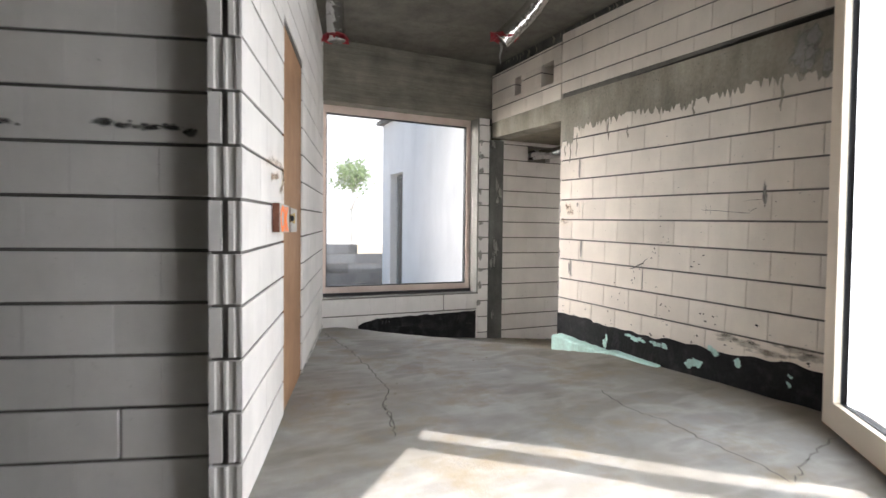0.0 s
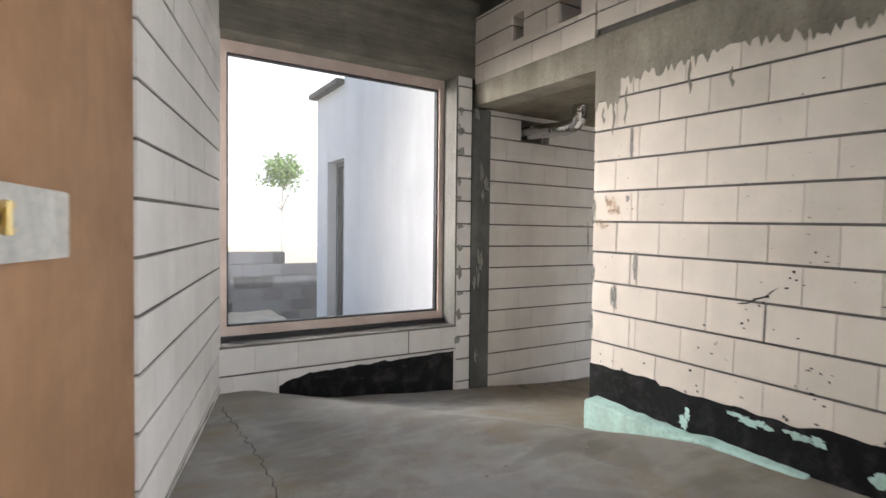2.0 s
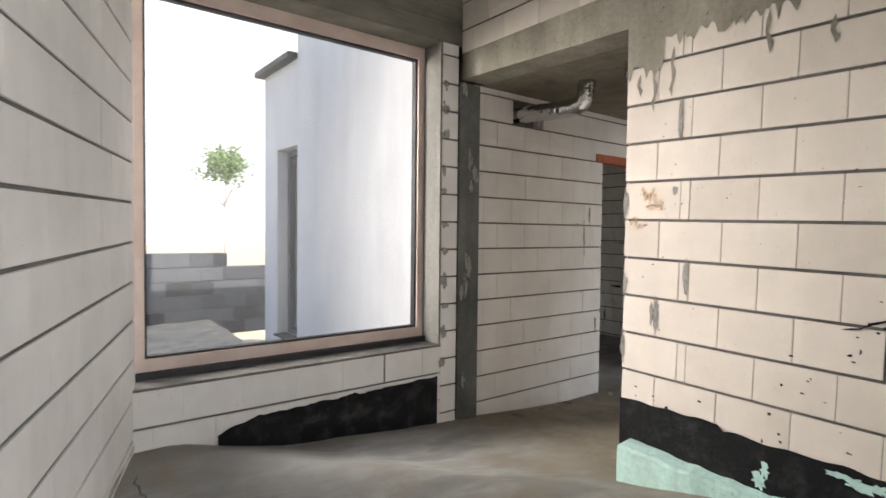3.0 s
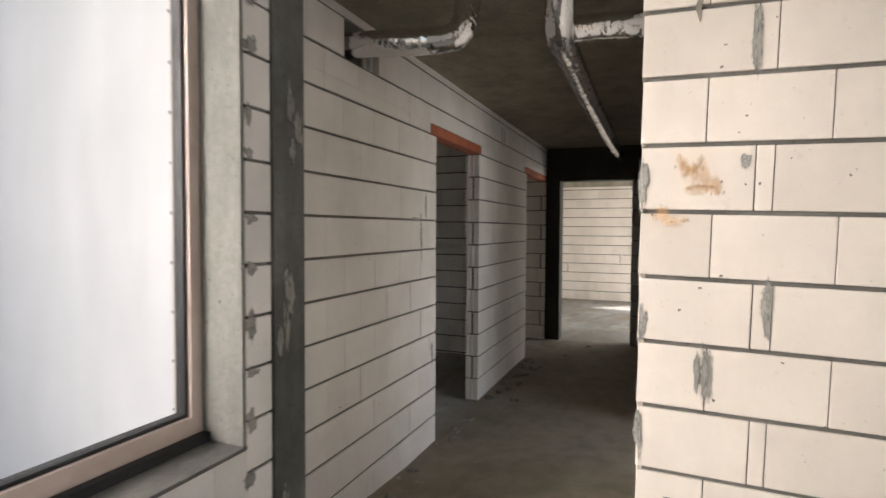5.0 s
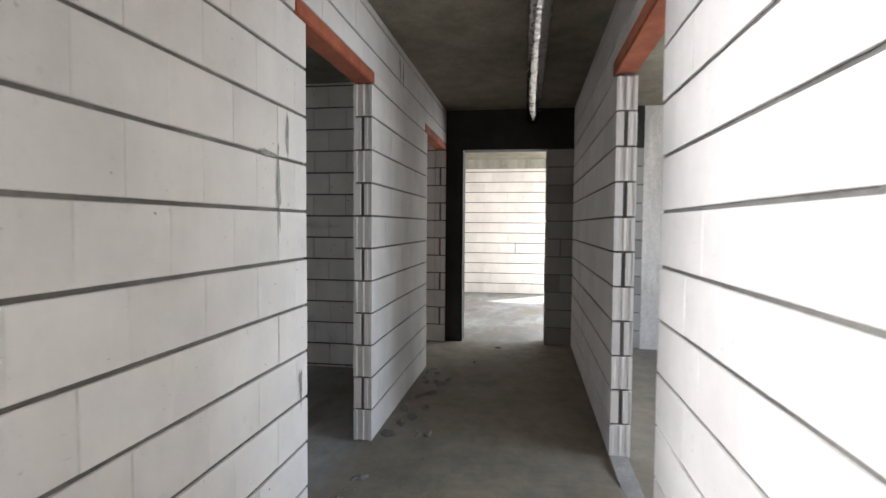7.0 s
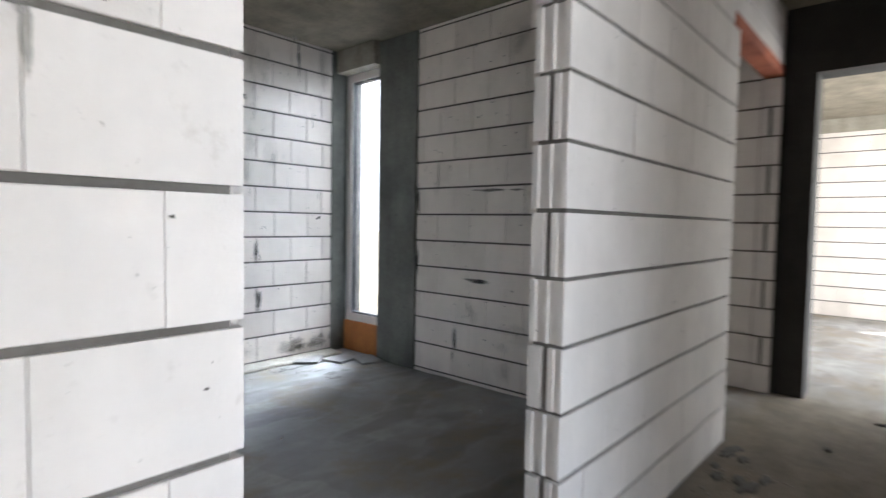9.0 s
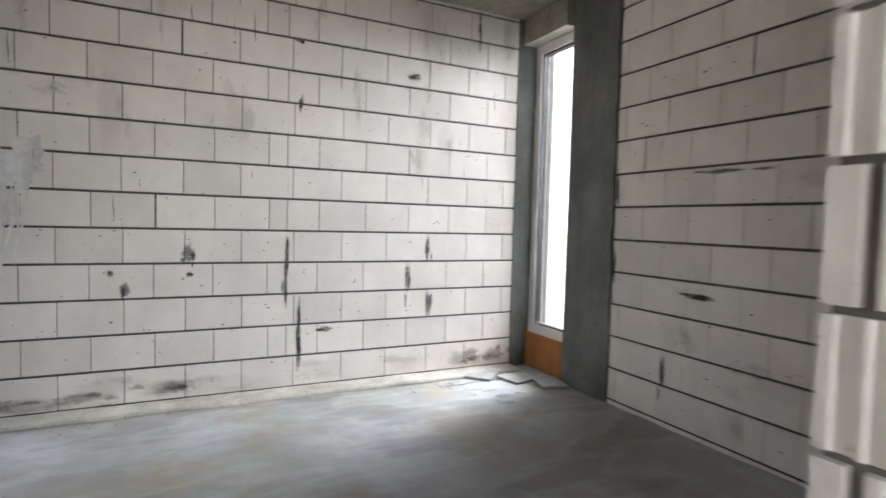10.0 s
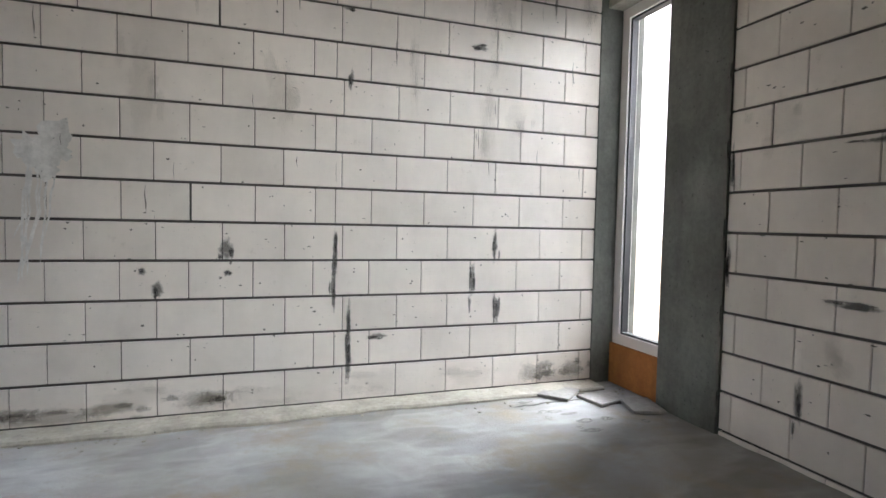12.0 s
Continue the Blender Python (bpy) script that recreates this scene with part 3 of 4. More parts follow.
def build_ground():
    bm = bmesh.new()
    xs = [-900, -200, -50, -20, -10] + [-6 + 0.3 * i for i in range(41)] + [10, 16, 30, 60, 200, 900]
    ys = [-900, -200, -50, -20, -6, 0, 5.9] + [6.2 + 0.3 * i for i in range(26)] + [16, 20, 30, 60, 200, 900]
    grid = []
    for x in xs:
        row = []
        for y in ys:
            near = -6 <= x <= 2.95 and 6.2 <= y <= 14
            z = 0.22 + 0.10 * noise.noise((x * 0.9, y * 0.9, 1)) + 0.05 * noise.noise((x * 3, y * 3, 2)) if near else -0.35
            row.append(bm.verts.new((x, y, z)))
        grid.append(row)
    for i in range(len(xs) - 1):
        for j in range(len(ys) - 1):
            bm.faces.new((grid[i][j], grid[i + 1][j], grid[i + 1][j + 1], grid[i][j + 1]))
    return tagged(link_mesh("ground", bm, EARTH), "dry sandy building-site ground", "ground", kind="structure")


EARTH = concrete_material("sandy_earth", (0.56, 0.49, 0.36), (0.40, 0.34, 0.24), scale=2)
build_ground()


# low wall and tree outside
block_wall("garden_wall", (-3.0, 11.0), (1, 0), 7.6, 0.24, (0, 1), 0.0, 1.03, (), "low grey block wall with black coating", 0.1, lift=-0.01, mat=GREY_BLOCK, seed=21)
block_wall("garden_wall_raised", (-3.0, 11.0), (1, 0), 5.98, 0.24, (0, 1), 1.034, 1.24, (), "raised course of a low block wall", 0.1, lift=-0.01, mat=GREY_BLOCK, seed=22)


def tree(x, y, z0, height, spread, seed):
    root = rooted("tree", pose(x, y, z0))
    rng = random.Random(seed)
    bm = bmesh.new()
    bmesh.ops.create_cone(bm, cap_ends=True, segments=10, radius1=0.06, radius2=0.03, depth=height * 0.75, matrix=pose(0, 0, height * 0.375))
    for i in range(9):
        a, h = rng.uniform(0, 360), height * rng.uniform(0.45, 0.72)
        bmesh.ops.create_cone(bm, cap_ends=True, segments=6, radius1=0.05, radius2=0.01, depth=spread, matrix=pose(0, 0, h, 0, 0, a) @ pose(0, 0, 0, 0, 50, 0) @ pose(0, 0, spread / 2))
    part("trunk", bm, BARK, root)
    bm = bmesh.new()
    centres = [Vector((rng.gauss(0, spread * 0.42), rng.gauss(0, spread * 0.42), height * 0.82 + rng.gauss(0, height * 0.055))) for _ in range(26)]
    for c in centres:
        for _ in range(48):
            p = c + Vector((rng.gauss(0, 0.24), rng.gauss(0, 0.24), rng.gauss(0, 0.2)))
            q = Matrix.Translation(p) @ Euler((rng.uniform(0, 6), rng.uniform(0, 6), rng.uniform(0, 6))).to_matrix().to_4x4()
            w, l = rng.uniform(0.04, 0.07), rng.uniform(0.08, 0.14)
            vs = [bm.verts.new(q @ Vector(v)) for v in ((0, -l, 0), (w, 0, 0.01), (0, l, 0), (-w, 0, 0.01))]
            bm.faces.new(vs)
    part("crown", bm, LEAF, root)
    return tagged(root, "young green tree behind the site wall", "tree")


# Overexposure put into the colour: pale enough for the trunk to wash out.
BARK = concrete_material("washed_out_bark", (0.55, 0.53, 0.48), (0.42, 0.40, 0.36))
LEAF = material("leaf", (0.16, 0.25, 0.09), 0.6)
# An added board that glows, in place of the blown-out white sky.
SKY_GLOW = material("glowing_white_sky", (0.3, 0.32, 0.35), 1.0)
SKY_GLOW.node_tree.nodes["Principled BSDF"].inputs["Emission Color"].default_value = (0.93, 0.97, 1.0, 1)
SKY_GLOW.node_tree.nodes["Principled BSDF"].inputs["Emission Strength"].default_value = 0.35
tagged(boxed("backdrop", -90, 130, 80, 80.5, -1, 70, SKY_GLOW), "glowing board in place of the blown-out sky", "backdrop", kind="structure")
tree(8.3, 30, -0.35, 6.3, 0.95, 4)


# ---------------------------------------------------------------- hall: things
def skew_frame(s, z, out=0.0):
    """A frame on the skew wall: x along it, y into it, z up."""
    p = BR0 + BRD * s - BRN * out
    return Matrix.Translation((p.x, p.y, z)) @ Matrix.Rotation(math.atan2(BRD.y, BRD.x), 4, "Z")


def boarded_door():
    root = rooted("door_1", skew_frame(0, 0.40))
    part("door_panel", box(bmesh.new(), 0.012, 0.962, 0.012, 0.045, 0.0, 2.345, bevel=0.003), PANEL, root)
    part("door_edge", box(bmesh.new(), 0.0, 0.012, 0.004, 0.07, 0.0, 2.345), RUST, root, "dark red-brown edge strip")
    return tagged(root, "brown fibreboard panel closing a raw doorway", "door", kind="structure")


RUST = concrete_material("red_brown_wood", (0.22, 0.085, 0.045), (0.13, 0.05, 0.03), scale=6)
PALE_BOARD = concrete_material("pale_weathered_board", (0.60, 0.585, 0.54), (0.44, 0.43, 0.40), scale=4)
SPRAY = material("orange_spray_paint", (0.95, 0.20, 0.02), 0.6)
BRASS = material("dull_brass", (0.55, 0.43, 0.20), 0.35, 1.0)
boarded_door()


def lock_board():
    root = rooted("lock_board", skew_frame(-0.43, 1.50))
    board = part("board", box(bmesh.new(), 0.0, 0.355, -0.042, -0.004, 0.0, 0.152, bevel=0.003), PALE_BOARD, root)
    part("board_end", box(bmesh.new(), -0.004, 0.0, -0.040, -0.006, 0.002, 0.150), RUST, board, "sawn red-brown end")
    second = part("board", box(bmesh.new(), 0.382, 0.69, -0.044, -0.004, 0.002, 0.146, bevel=0.003), PALE_BOARD, root)
    part("board_end", box(bmesh.new(), 0.358, 0.381, -0.045, -0.006, 0.002, 0.147), RUST, second, "red-brown wood end")
    hasp = part("hasp", box(bmesh.new(), 0.345, 0.407, -0.060, -0.046, 0.060, 0.104, bevel=0.003), BRASS, root, "small brass hasp")
    for z in (0.060, 0.104):
        part("hinge_knuckle", box(bmesh.new(), 0.352, 0.400, -0.068, -0.060, z - 0.006, z + 0.006, bevel=0.002), BRASS, hasp)
    bm = bmesh.new()
    bmesh.ops.create_cone(bm, cap_ends=True, segments=12, radius1=0.006, radius2=0.006, depth=0.06, matrix=pose(0.376, -0.066, 0.082))
    part("pin", bm, BRASS, hasp)
    bm = bmesh.new()
    bmesh.ops.create_cone(bm, cap_ends=True, segments=14, radius1=0.017, radius2=0.013, depth=0.02, matrix=pose(0.325, -0.062, 0.08, 90))
    part("lock_knob", bm, GASKET, root, "black lock knob")
    text = bpy.data.curves.new("lettering", "FONT")
    text.body, text.size, text.extrude, text.offset, text.align_x = "OK", 0.185, 0.0006, 0.006, "CENTER"
    text.materials.append(SPRAY)
    letters = new("lettering", text)
    letters.parent = root
    letters.matrix_basis = pose(0.155, -0.0432, 0.009, 90, 0, 0) @ Matrix.Diagonal((1.0, 1, 1, 1))
    for x in (0.055, 0.10, 0.235, 0.262):
        part("paint_run", box(bmesh.new(), x, x + 0.006, -0.0435, -0.0425, 0.004, 0.022), SPRAY, root, "orange paint run")
    return tagged(root, "pale board with orange OK and a brass hasp", "board")


lock_board()


def ribbon(bm, pts, wide, place, rough=0.0):
    """A flat band of uneven width along pts; place turns (a, b) into a point."""
    rng = random.Random(len(pts))
    out = next_layer()
    pts = [Vector(p) for p in pts]
    fine = []
    for p, q in zip(pts, pts[1:]):
        n = max(2, int((q - p).length / 0.04))
        fine += [p.lerp(q, i / n) for i in range(n)]
    fine.append(pts[-1])
    rows = []
    for i, p in enumerate(fine):
        d = (fine[min(i + 1, len(fine) - 1)] - fine[max(i - 1, 0)]).normalized()
        n = Vector((-d.y, d.x))
        jig = n * rng.uniform(-0.4, 0.4) * max(wide, rough)
        w = wide * rng.uniform(0.5, 1.0) * (0.15 if i in (0, len(fine) - 1) else 1) / 2
        rows.append((bm.verts.new(place(*(p + jig + n * w), out)), bm.verts.new(place(*(p + jig - n * w), out))))
    for (a, b), (c, d) in zip(rows, rows[1:]):
        bm.faces.new((a, b, d, c))


def blob(bm, a, b, w, h, place, rng):
    n = 16
    vs, out = [], next_layer()
    for i in range(n):
        t = 2 * math.pi * i / n
        r = rng.uniform(0.4, 1.25)
        vs.append(bm.verts.new(place(a + math.cos(t) * w * r / 2, b + math.sin(t) * h * r / 2, out)))
    bm.faces.new(vs)


def marks(name, bm, mat, label, category="stain"):
    return tagged(link_mesh(name, bm, mat), label, category, kind="stuff")


LAYER = [0]


def next_layer():
    """A small distance from the wall, another one for each mark, so that no two lie in one plane."""
    LAYER[0] = (LAYER[0] + 1) % 40
    return 0.0025 + LAYER[0] * 0.00008


def side_face(out):
    return lambda y, z, e=0: (WX - out - e, y, z)


def dark_face(t, z, e=0):
    p = BR0 + BRD * (-1.02 - 0.001 - e) + BRN * (0.45 - t)
    return (p.x, p.y, z)


def skew_face(s, z, e=0):
    return skew_frame(s, z, 0.001 + e).translation


# drips under the concrete beam
bm = bmesh.new()
rng = random.Random(5)
edge, y = [], 1.32
while y < 4.27:
    base = 2.64 + 0.0235 * (y - 4.28) + 0.05 * noise.noise((y * 1.7, 0, 0)) - (0.14 if y > 4.05 else 0)
    edge.append((y, base - (rng.uniform(0.02, 0.085) if rng.random() < 0.45 else rng.uniform(0, 0.02))))
    y += rng.uniform(0.010, 0.028)
low = [bm.verts.new((WX - 0.004, a, b)) for a, b in edge]
top = [bm.verts.new((WX - 0.004, a, 2.945 + 0.0235 * (a - 4.28))) for a, b in edge]
for i in range(len(edge) - 1):
    bm.faces.new((low[i], low[i + 1], top[i + 1], top[i]))
for y, z0, z1 in ((4.10, 2.5, 2.24), (4.19, 2.45, 2.33), (4.0, 2.55, 2.30), (3.55, 2.6, 2.40), (3.3, 2.5, 2.38), (2.6, 2.58, 2.44), (1.9, 2.6, 2.35)):
    ribbon(bm, [(y, z0), (y + 0.004, (z0 + z1) / 2), (y - 0.003, z1)], 0.025, side_face(0.001))
marks("cement_drips", bm, CONCRETE, "grey cement runs below the concrete beam", "cement")

# pale runs down the dark slab edge
bm = bmesh.new()
rng = random.Random(15)
for _ in range(34):
    y0, long = rng.uniform(1.6, 5.5), rng.uniform(0.05, 0.13)
    ribbon(bm, [(y0, ROOM_H - 0.005), (y0 + rng.uniform(-0.006, 0.006), ROOM_H - long)], rng.uniform(0.012, 0.045), lambda y, z, e=0: (WX + 0.049 - e, y, z))
marks("cement_drips", bm, CONCRETE, "pale cement runs down the dark slab edge", "cement")

# black coating along the foot of the side wall
bm = bmesh.new()
ys = [1.30 + 0.03 * i for i in range(100)]
tops = [0.64 + 0.05 * noise.noise((y * 1.4, 1, 0)) + 0.025 * noise.noise((y * 7, 2, 0)) + (0.03 if y > 3.7 else 0) for y in ys]
for y, t, y2, t2 in zip(ys, tops, ys[1:], tops[1:]):
    bm.faces.new([bm.verts.new(v) for v in ((WX - 0.005, y, -0.1), (WX - 0.005, y2, -0.1), (WX - 0.005, y2, t2), (WX - 0.005, y, t))])
bmesh.ops.remove_doubles(bm, verts=bm.verts[:], dist=0.0005)
rng = random.Random(8)
for y, z in ((2.88, 1.48), (2.95, 1.36), (3.08, 1.27), (3.18, 1.14), (3.4, 1.0), (2.91, 0.8), (2.53, 1.29), (2.42, 0.89), (2.83, 0.91)):
    for _ in range(5):
        blob(bm, y + rng.gauss(0, 0.045), z + rng.gauss(0, 0.04), rng.uniform(0.006, 0.028), rng.uniform(0.006, 0.016), side_face(0.004), rng)
ribbon(bm, [(3.03, 1.31), (3.09, 1.26), (3.18, 1.21), (3.24, 1.205)], 0.012, side_face(0.004))
for _ in range(34):
    blob(bm, rng.uniform(1.4, 4.2), 0.62 + abs(rng.gauss(0, 0.10)), rng.uniform(0.006, 0.03), rng.uniform(0.006, 0.02), side_face(0.004), rng)
marks("bitumen_coat", bm, BITUMEN, "black bitumen coat along the wall's foot", "coating")
bm = bmesh.new()
for y, z, w, h in ((3.52, 0.46, 0.12, 0.13), (3.19, 0.59, 0.22, 0.07), (3.08, 0.57, 0.1, 0.05), (2.83, 0.575, 0.17, 0.06), (2.55, 0.50, 0.20, 0.12), (2.37, 0.61, 0.13, 0.09), (2.15, 0.59, 0.10, 0.10), (1.80, 0.52, 0.04, 0.05), (1.78, 0.58, 0.03, 0.04), (2.95, 0.585, 0.09, 0.04)):
    for _ in range(4):
        blob(bm, y + rng.gauss(0, w * 0.24), z + rng.gauss(0, h * 0.22), w * 0.5, h * 0.55, side_face(0.0065), rng)
marks("foam_remains", bm, XPS, "torn mint foam stuck on black bitumen", "foam")


def foam_board():
    bm = bmesh.new()
    rows = []
    rng = random.Random(3)
    for i in range(17):
        y = 4.20 - 0.055 * i
        deep = 0.13 - 0.004 * i
        top = 0.445 - 0.0035 * i + rng.uniform(-0.006, 0.006)
        rows.append([bm.verts.new(v) for v in ((WX - 0.006, y, 0.1), (WX - deep, y, 0.1), (WX - deep, y, top - 0.012), (WX - deep + 0.015, y, top), (WX - 0.006, y, top + 0.01))])
    for a, b in zip(rows, rows[1:]):
        for i in range(4):
            bm.faces.new((a[i], b[i], b[i + 1], a[i + 1]))
    bm.faces.new(rows[0])
    bm.faces.new(rows[-1][::-1])
    bmesh.ops.recalc_face_normals(bm, faces=bm.faces[:])
    return tagged(link_mesh("foam_board", bm, XPS), "mint foam insulation board at the wall's foot", "insulation")


foam_board()


def foam_strip():
    """A thin broken offcut that lies along the wall's foot."""
    bm, rows = bmesh.new(), []
    rng = random.Random(6)
    for i in range(15):
        y = 3.56 - 0.05 * i
        deep, low = 0.115 - 0.0035 * i + rng.uniform(-0.004, 0.004), floor_height(WX - 0.08, y) - 0.01
        top = low + 0.036 - 0.0012 * i + rng.uniform(-0.004, 0.004)
        rows.append([bm.verts.new(v) for v in ((WX - 0.008, y, low), (WX - deep, y, low), (WX - deep, y, top - 0.01), (WX - deep + 0.012, y, top), (WX - 0.008, y, top + 0.006))])
    for a, b in zip(rows, rows[1:]):
        for i in range(4):
            bm.faces.new((a[i], b[i], b[i + 1], a[i + 1]))
    bm.faces.new(rows[0])
    bm.faces.new(rows[-1][::-1])
    bmesh.ops.recalc_face_normals(bm, faces=bm.faces[:])
    return tagged(link_mesh("foam_strip", bm, XPS), "thin broken mint foam strip on the floor", "insulation")


foam_strip()
bm = bmesh.new()
xs = [1.42 + 0.02 * i for i in range(80)]
for a, b in zip(xs, xs[1:]):
    h0, h1 = (min(0.47 + 0.02 * (x - 1.4), 0.40 + 0.3 * (x - 1.4)) + 0.018 * noise.noise((x * 9, 0, 5)) + 0.010 * noise.noise((x * 31, 0, 2)) for x in (a, b))
    bm.faces.new([bm.verts.new(v) for v in ((a, WY - 0.005, -0.1), (b, WY - 0.005, -0.1), (b, WY - 0.005, h1), (a, WY - 0.005, h0))])
marks("bitumen_coat", bm, BITUMEN, "black bitumen coat under the window", "coating")
tagged(boxed("window_reveal", 3.012, 3.029, WY + 0.004, WY + 0.21, 0.74, 2.998, SKIM), "grey skimmed window reveal", "reveal", kind="structure")
tagged(boxed("window_sill", 0.99, 3.03, WY - 0.002, WY + 0.38, 0.722, 0.737, MORTAR), "rough mortar bed of the window sill", "sill", kind="structure")
# Black strip in place of the shadow between frame and sill.
tagged(boxed("sill_packing", 0.99, 3.03, WY + 0.175, WY + 0.212, 0.738, 0.775, GASKET), "black strip put in for the shaded gap under the frame", "sill", kind="structure")
bm = bmesh.new()
for z in (3.13, 3.27, 3.42, 3.56):
    box(bm, 0.9, WX, WY - 0.003, WY + 0.004, z, z + 0.006 + 0.008 * noise.noise((z * 7, 0, 0)) ** 2)
tagged(link_mesh("formwork_ridge", bm, BOARDED), "board ridges on the concrete lintel", "ridge", kind="structure")

# smears of mortar
def smear_patch(bm, fade, a, b, w, h, place, rng):
    """One smear: a full middle, a thinner ring and a feathered rim."""
    n, out, rings = 14, next_layer(), []
    turn = rng.uniform(0, 6)
    mid = bm.verts.new(place(a, b, out))
    mid[fade] = 0.6
    reach = [rng.uniform(0.75, 1.25) for _ in range(n)]
    for size, full in ((0.55, 0.5), (1.25, 0.0)):
        ring = []
        for i in range(n):
            t = 2 * math.pi * i / n + turn
            v = bm.verts.new(place(a + math.cos(t) * w * size * reach[i] / 2, b + math.sin(t) * h * size * reach[i] / 2, out))
            v[fade] = full
            ring.append(v)
        rings.append(ring)
    for i in range(n):
        j = (i + 1) % n
        bm.faces.new((mid, rings[0][i], rings[0][j]))
        bm.faces.new((rings[0][i], rings[1][i], rings[1][j], rings[0][j]))


def smears(name, spots, place, mat, label, seed):
    bm = bmesh.new()
    fade = bm.verts.layers.float.new("fade")
    rng = random.Random(seed)
    for a, b, w, h in spots:
        smear_patch(bm, fade, a, b, max(w, 0.022) * 1.35, max(h, 0.022) * 1.25, place, rng)
        for _ in range(3):
            k = rng.uniform(0.3, 0.7)
            smear_patch(bm, fade, a + rng.gauss(0, w * 0.5), b + rng.gauss(0, h * 0.35), max(w, 0.03) * k, max(h, 0.03) * k, place, rng)
    return marks(name, bm, mat, label)


smears("mortar_smears", [(4.065, 1.16, 0.03, 0.17), (3.905, 1.37, 0.025, 0.15), (3.95, 2.17, 0.02, 0.16), (3.97, 1.81, 0.012, 0.04), (2.0, 1.8, 0.02, 0.14), (4.255, 1.3, 0.02, 0.1), (4.26, 1.75, 0.02, 0.12), (4.26, 0.95, 0.02, 0.12)], side_face(0.001), THIN_SMEAR, "grey mortar smears on cream blocks", 31)
THIN_SPRAY = stain_material("orange_thin_spray", (1.0, 0.62, 0.32), (1.0, 0.56, 0.27), 0.13)
arc = [(-0.60, 1.835), (-0.46, 1.864), (-0.32, 1.872), (-0.18, 1.876), (-0.09, 1.862), (-0.045, 1.83), (-0.06, 1.785), (-0.11, 1.75), (-0.18, 1.725)]
bar = [(-0.47, 1.778), (-0.38, 1.79), (-0.30, 1.80), (-0.21, 1.81)]
strokes = []
for line in (arc, bar):
    for (a0, b0), (a1, b1) in zip(line, line[1:]):
        strokes += [(a0 + (a1 - a0) * k / 5, b0 + (b1 - b0) * k / 5, 0.035, 0.032) for k in range(5)]
smears("spray_marks", strokes, skew_face, THIN_SPRAY, "faint orange sprayed arrow on white blocks", 48)
bm = bmesh.new()
for pts in ([(2.503, 1.706), (2.3, 1.69), (2.095, 1.668)], [(2.464, 1.748), (2.462, 1.67)], [(2.424, 1.746), (2.422, 1.669)], [(2.11, 1.675), (2.07, 1.70), (2.05, 1.70)], [(2.15, 1.76), (2.0, 1.765)]):
    ribbon(bm, pts, 0.005, side_face(0.001))
marks("pencil_marks", bm, MORTAR, "thin dark scratches on cream blocks", "scratch")
smears("grime_marks", [(1.45 + 0.16 * k, 0.70 + 0.03 * (k % 3), 0.16, 0.05) for k in range(6)], side_face(0.001), THIN_GRIME, "brown dirt above the black coating", 49)
smears("mortar_patches", [(1.76, 2.70, 0.16, 0.22), (1.62, 2.60, 0.05, 0.16)], side_face(0.0015), THIN_SMEAR, "grey mortar patch on the beam", 50)
smears("coating_scuffs", [(2.0, 0.38, 0.10, 0.05), (2.35, 0.36, 0.12, 0.08), (2.75, 0.40, 0.06, 0.10), (2.9, 0.33, 0.08, 0.1), (2.55, 0.30, 0.16, 0.05), (1.75, 0.43, 0.14, 0.03)], lambda x, z, e=0: (x, WY - 0.006 - e, z), THIN_DUST, "pale scuffs on the black coating", 51)
smears("clay_smears", [(4.14, 1.80, 0.03, 0.05), (4.11, 1.79, 0.025, 0.06), (4.08, 1.77, 0.025, 0.06), (4.05, 1.74, 0.03, 0.05), (4.10, 1.73, 0.07, 0.03), (4.17, 1.63, 0.06, 0.025), (4.2, 1.66, 0.03, 0.03)], side_face(0.001), THIN_CLAY, "orange clay smears on cream blocks", 32)


def end_face(x, z, e=0):
    return (x, 4.2665 + e, z)


smears("mortar_smears", [(3.31, 1.54, 0.02, 0.16), (3.31, 1.28, 0.07, 0.09), (3.38, 1.70, 0.06, 0.04), (3.30, 1.08, 0.06, 0.05), (3.32, 1.96, 0.05, 0.03), (3.44, 1.35, 0.02, 0.2), (3.44, 1.8, 0.02, 0.25), (3.44, 0.9, 0.02, 0.2), (3.23, 1.45, 0.02, 0.1)], end_face, THIN_SMEAR, "grey mortar smears on the wall's end", 45)
tagged(boxed("corner_joint", WX + 0.2405, WX + 0.2455, 4.16, 4.268, 0.0, 2.72, MORTAR), "mortar joint between two block walls", "joint", kind="structure")


def CORR(x, z, e=0):
    return (x, 5.754 - e, z)


smears("mortar_smears", [(4.86, 1.76, 0.02, 0.15), (4.78, 1.55, 0.02, 0.18), (4.70, 1.665, 0.10, 0.02), (4.98, 0.7, 0.02, 0.15), (6.9, 2.55, 0.03, 0.16), (6.8, 2.55, 0.02, 0.16)], CORR, THIN_SMEAR, "grey mortar smears on white blocks", 33)


def BED(x, z, e=0):
    return (x, 9.039 - e, z)


smears("mortar_smears", [(5.89, 0.92, 0.016, 0.22), (5.88, 0.70, 0.016, 0.22), (5.97, 0.50, 0.016, 0.22), (5.97, 0.27, 0.03, 0.24), (5.97, 1.9, 0.01, 0.1), (6.9, 0.95, 0.03, 0.16), (6.75, 0.74, 0.035, 0.18), (6.92, 0.53, 0.035, 0.16), (5.30, 0.92, 0.05, 0.09), (5.31, 0.79, 0.04, 0.03), (4.97, 0.71, 0.04, 0.07), (4.9, 0.80, 0.03, 0.03), (6.14, 0.40, 0.10, 0.03), (5.96, 2.30, 0.05, 0.02), (6.77, 2.18, 0.09, 0.03), (7.3, 2.55, 0.02, 0.18)], BED, THIN_DARK, "grey mortar smears on cream blocks", 34)


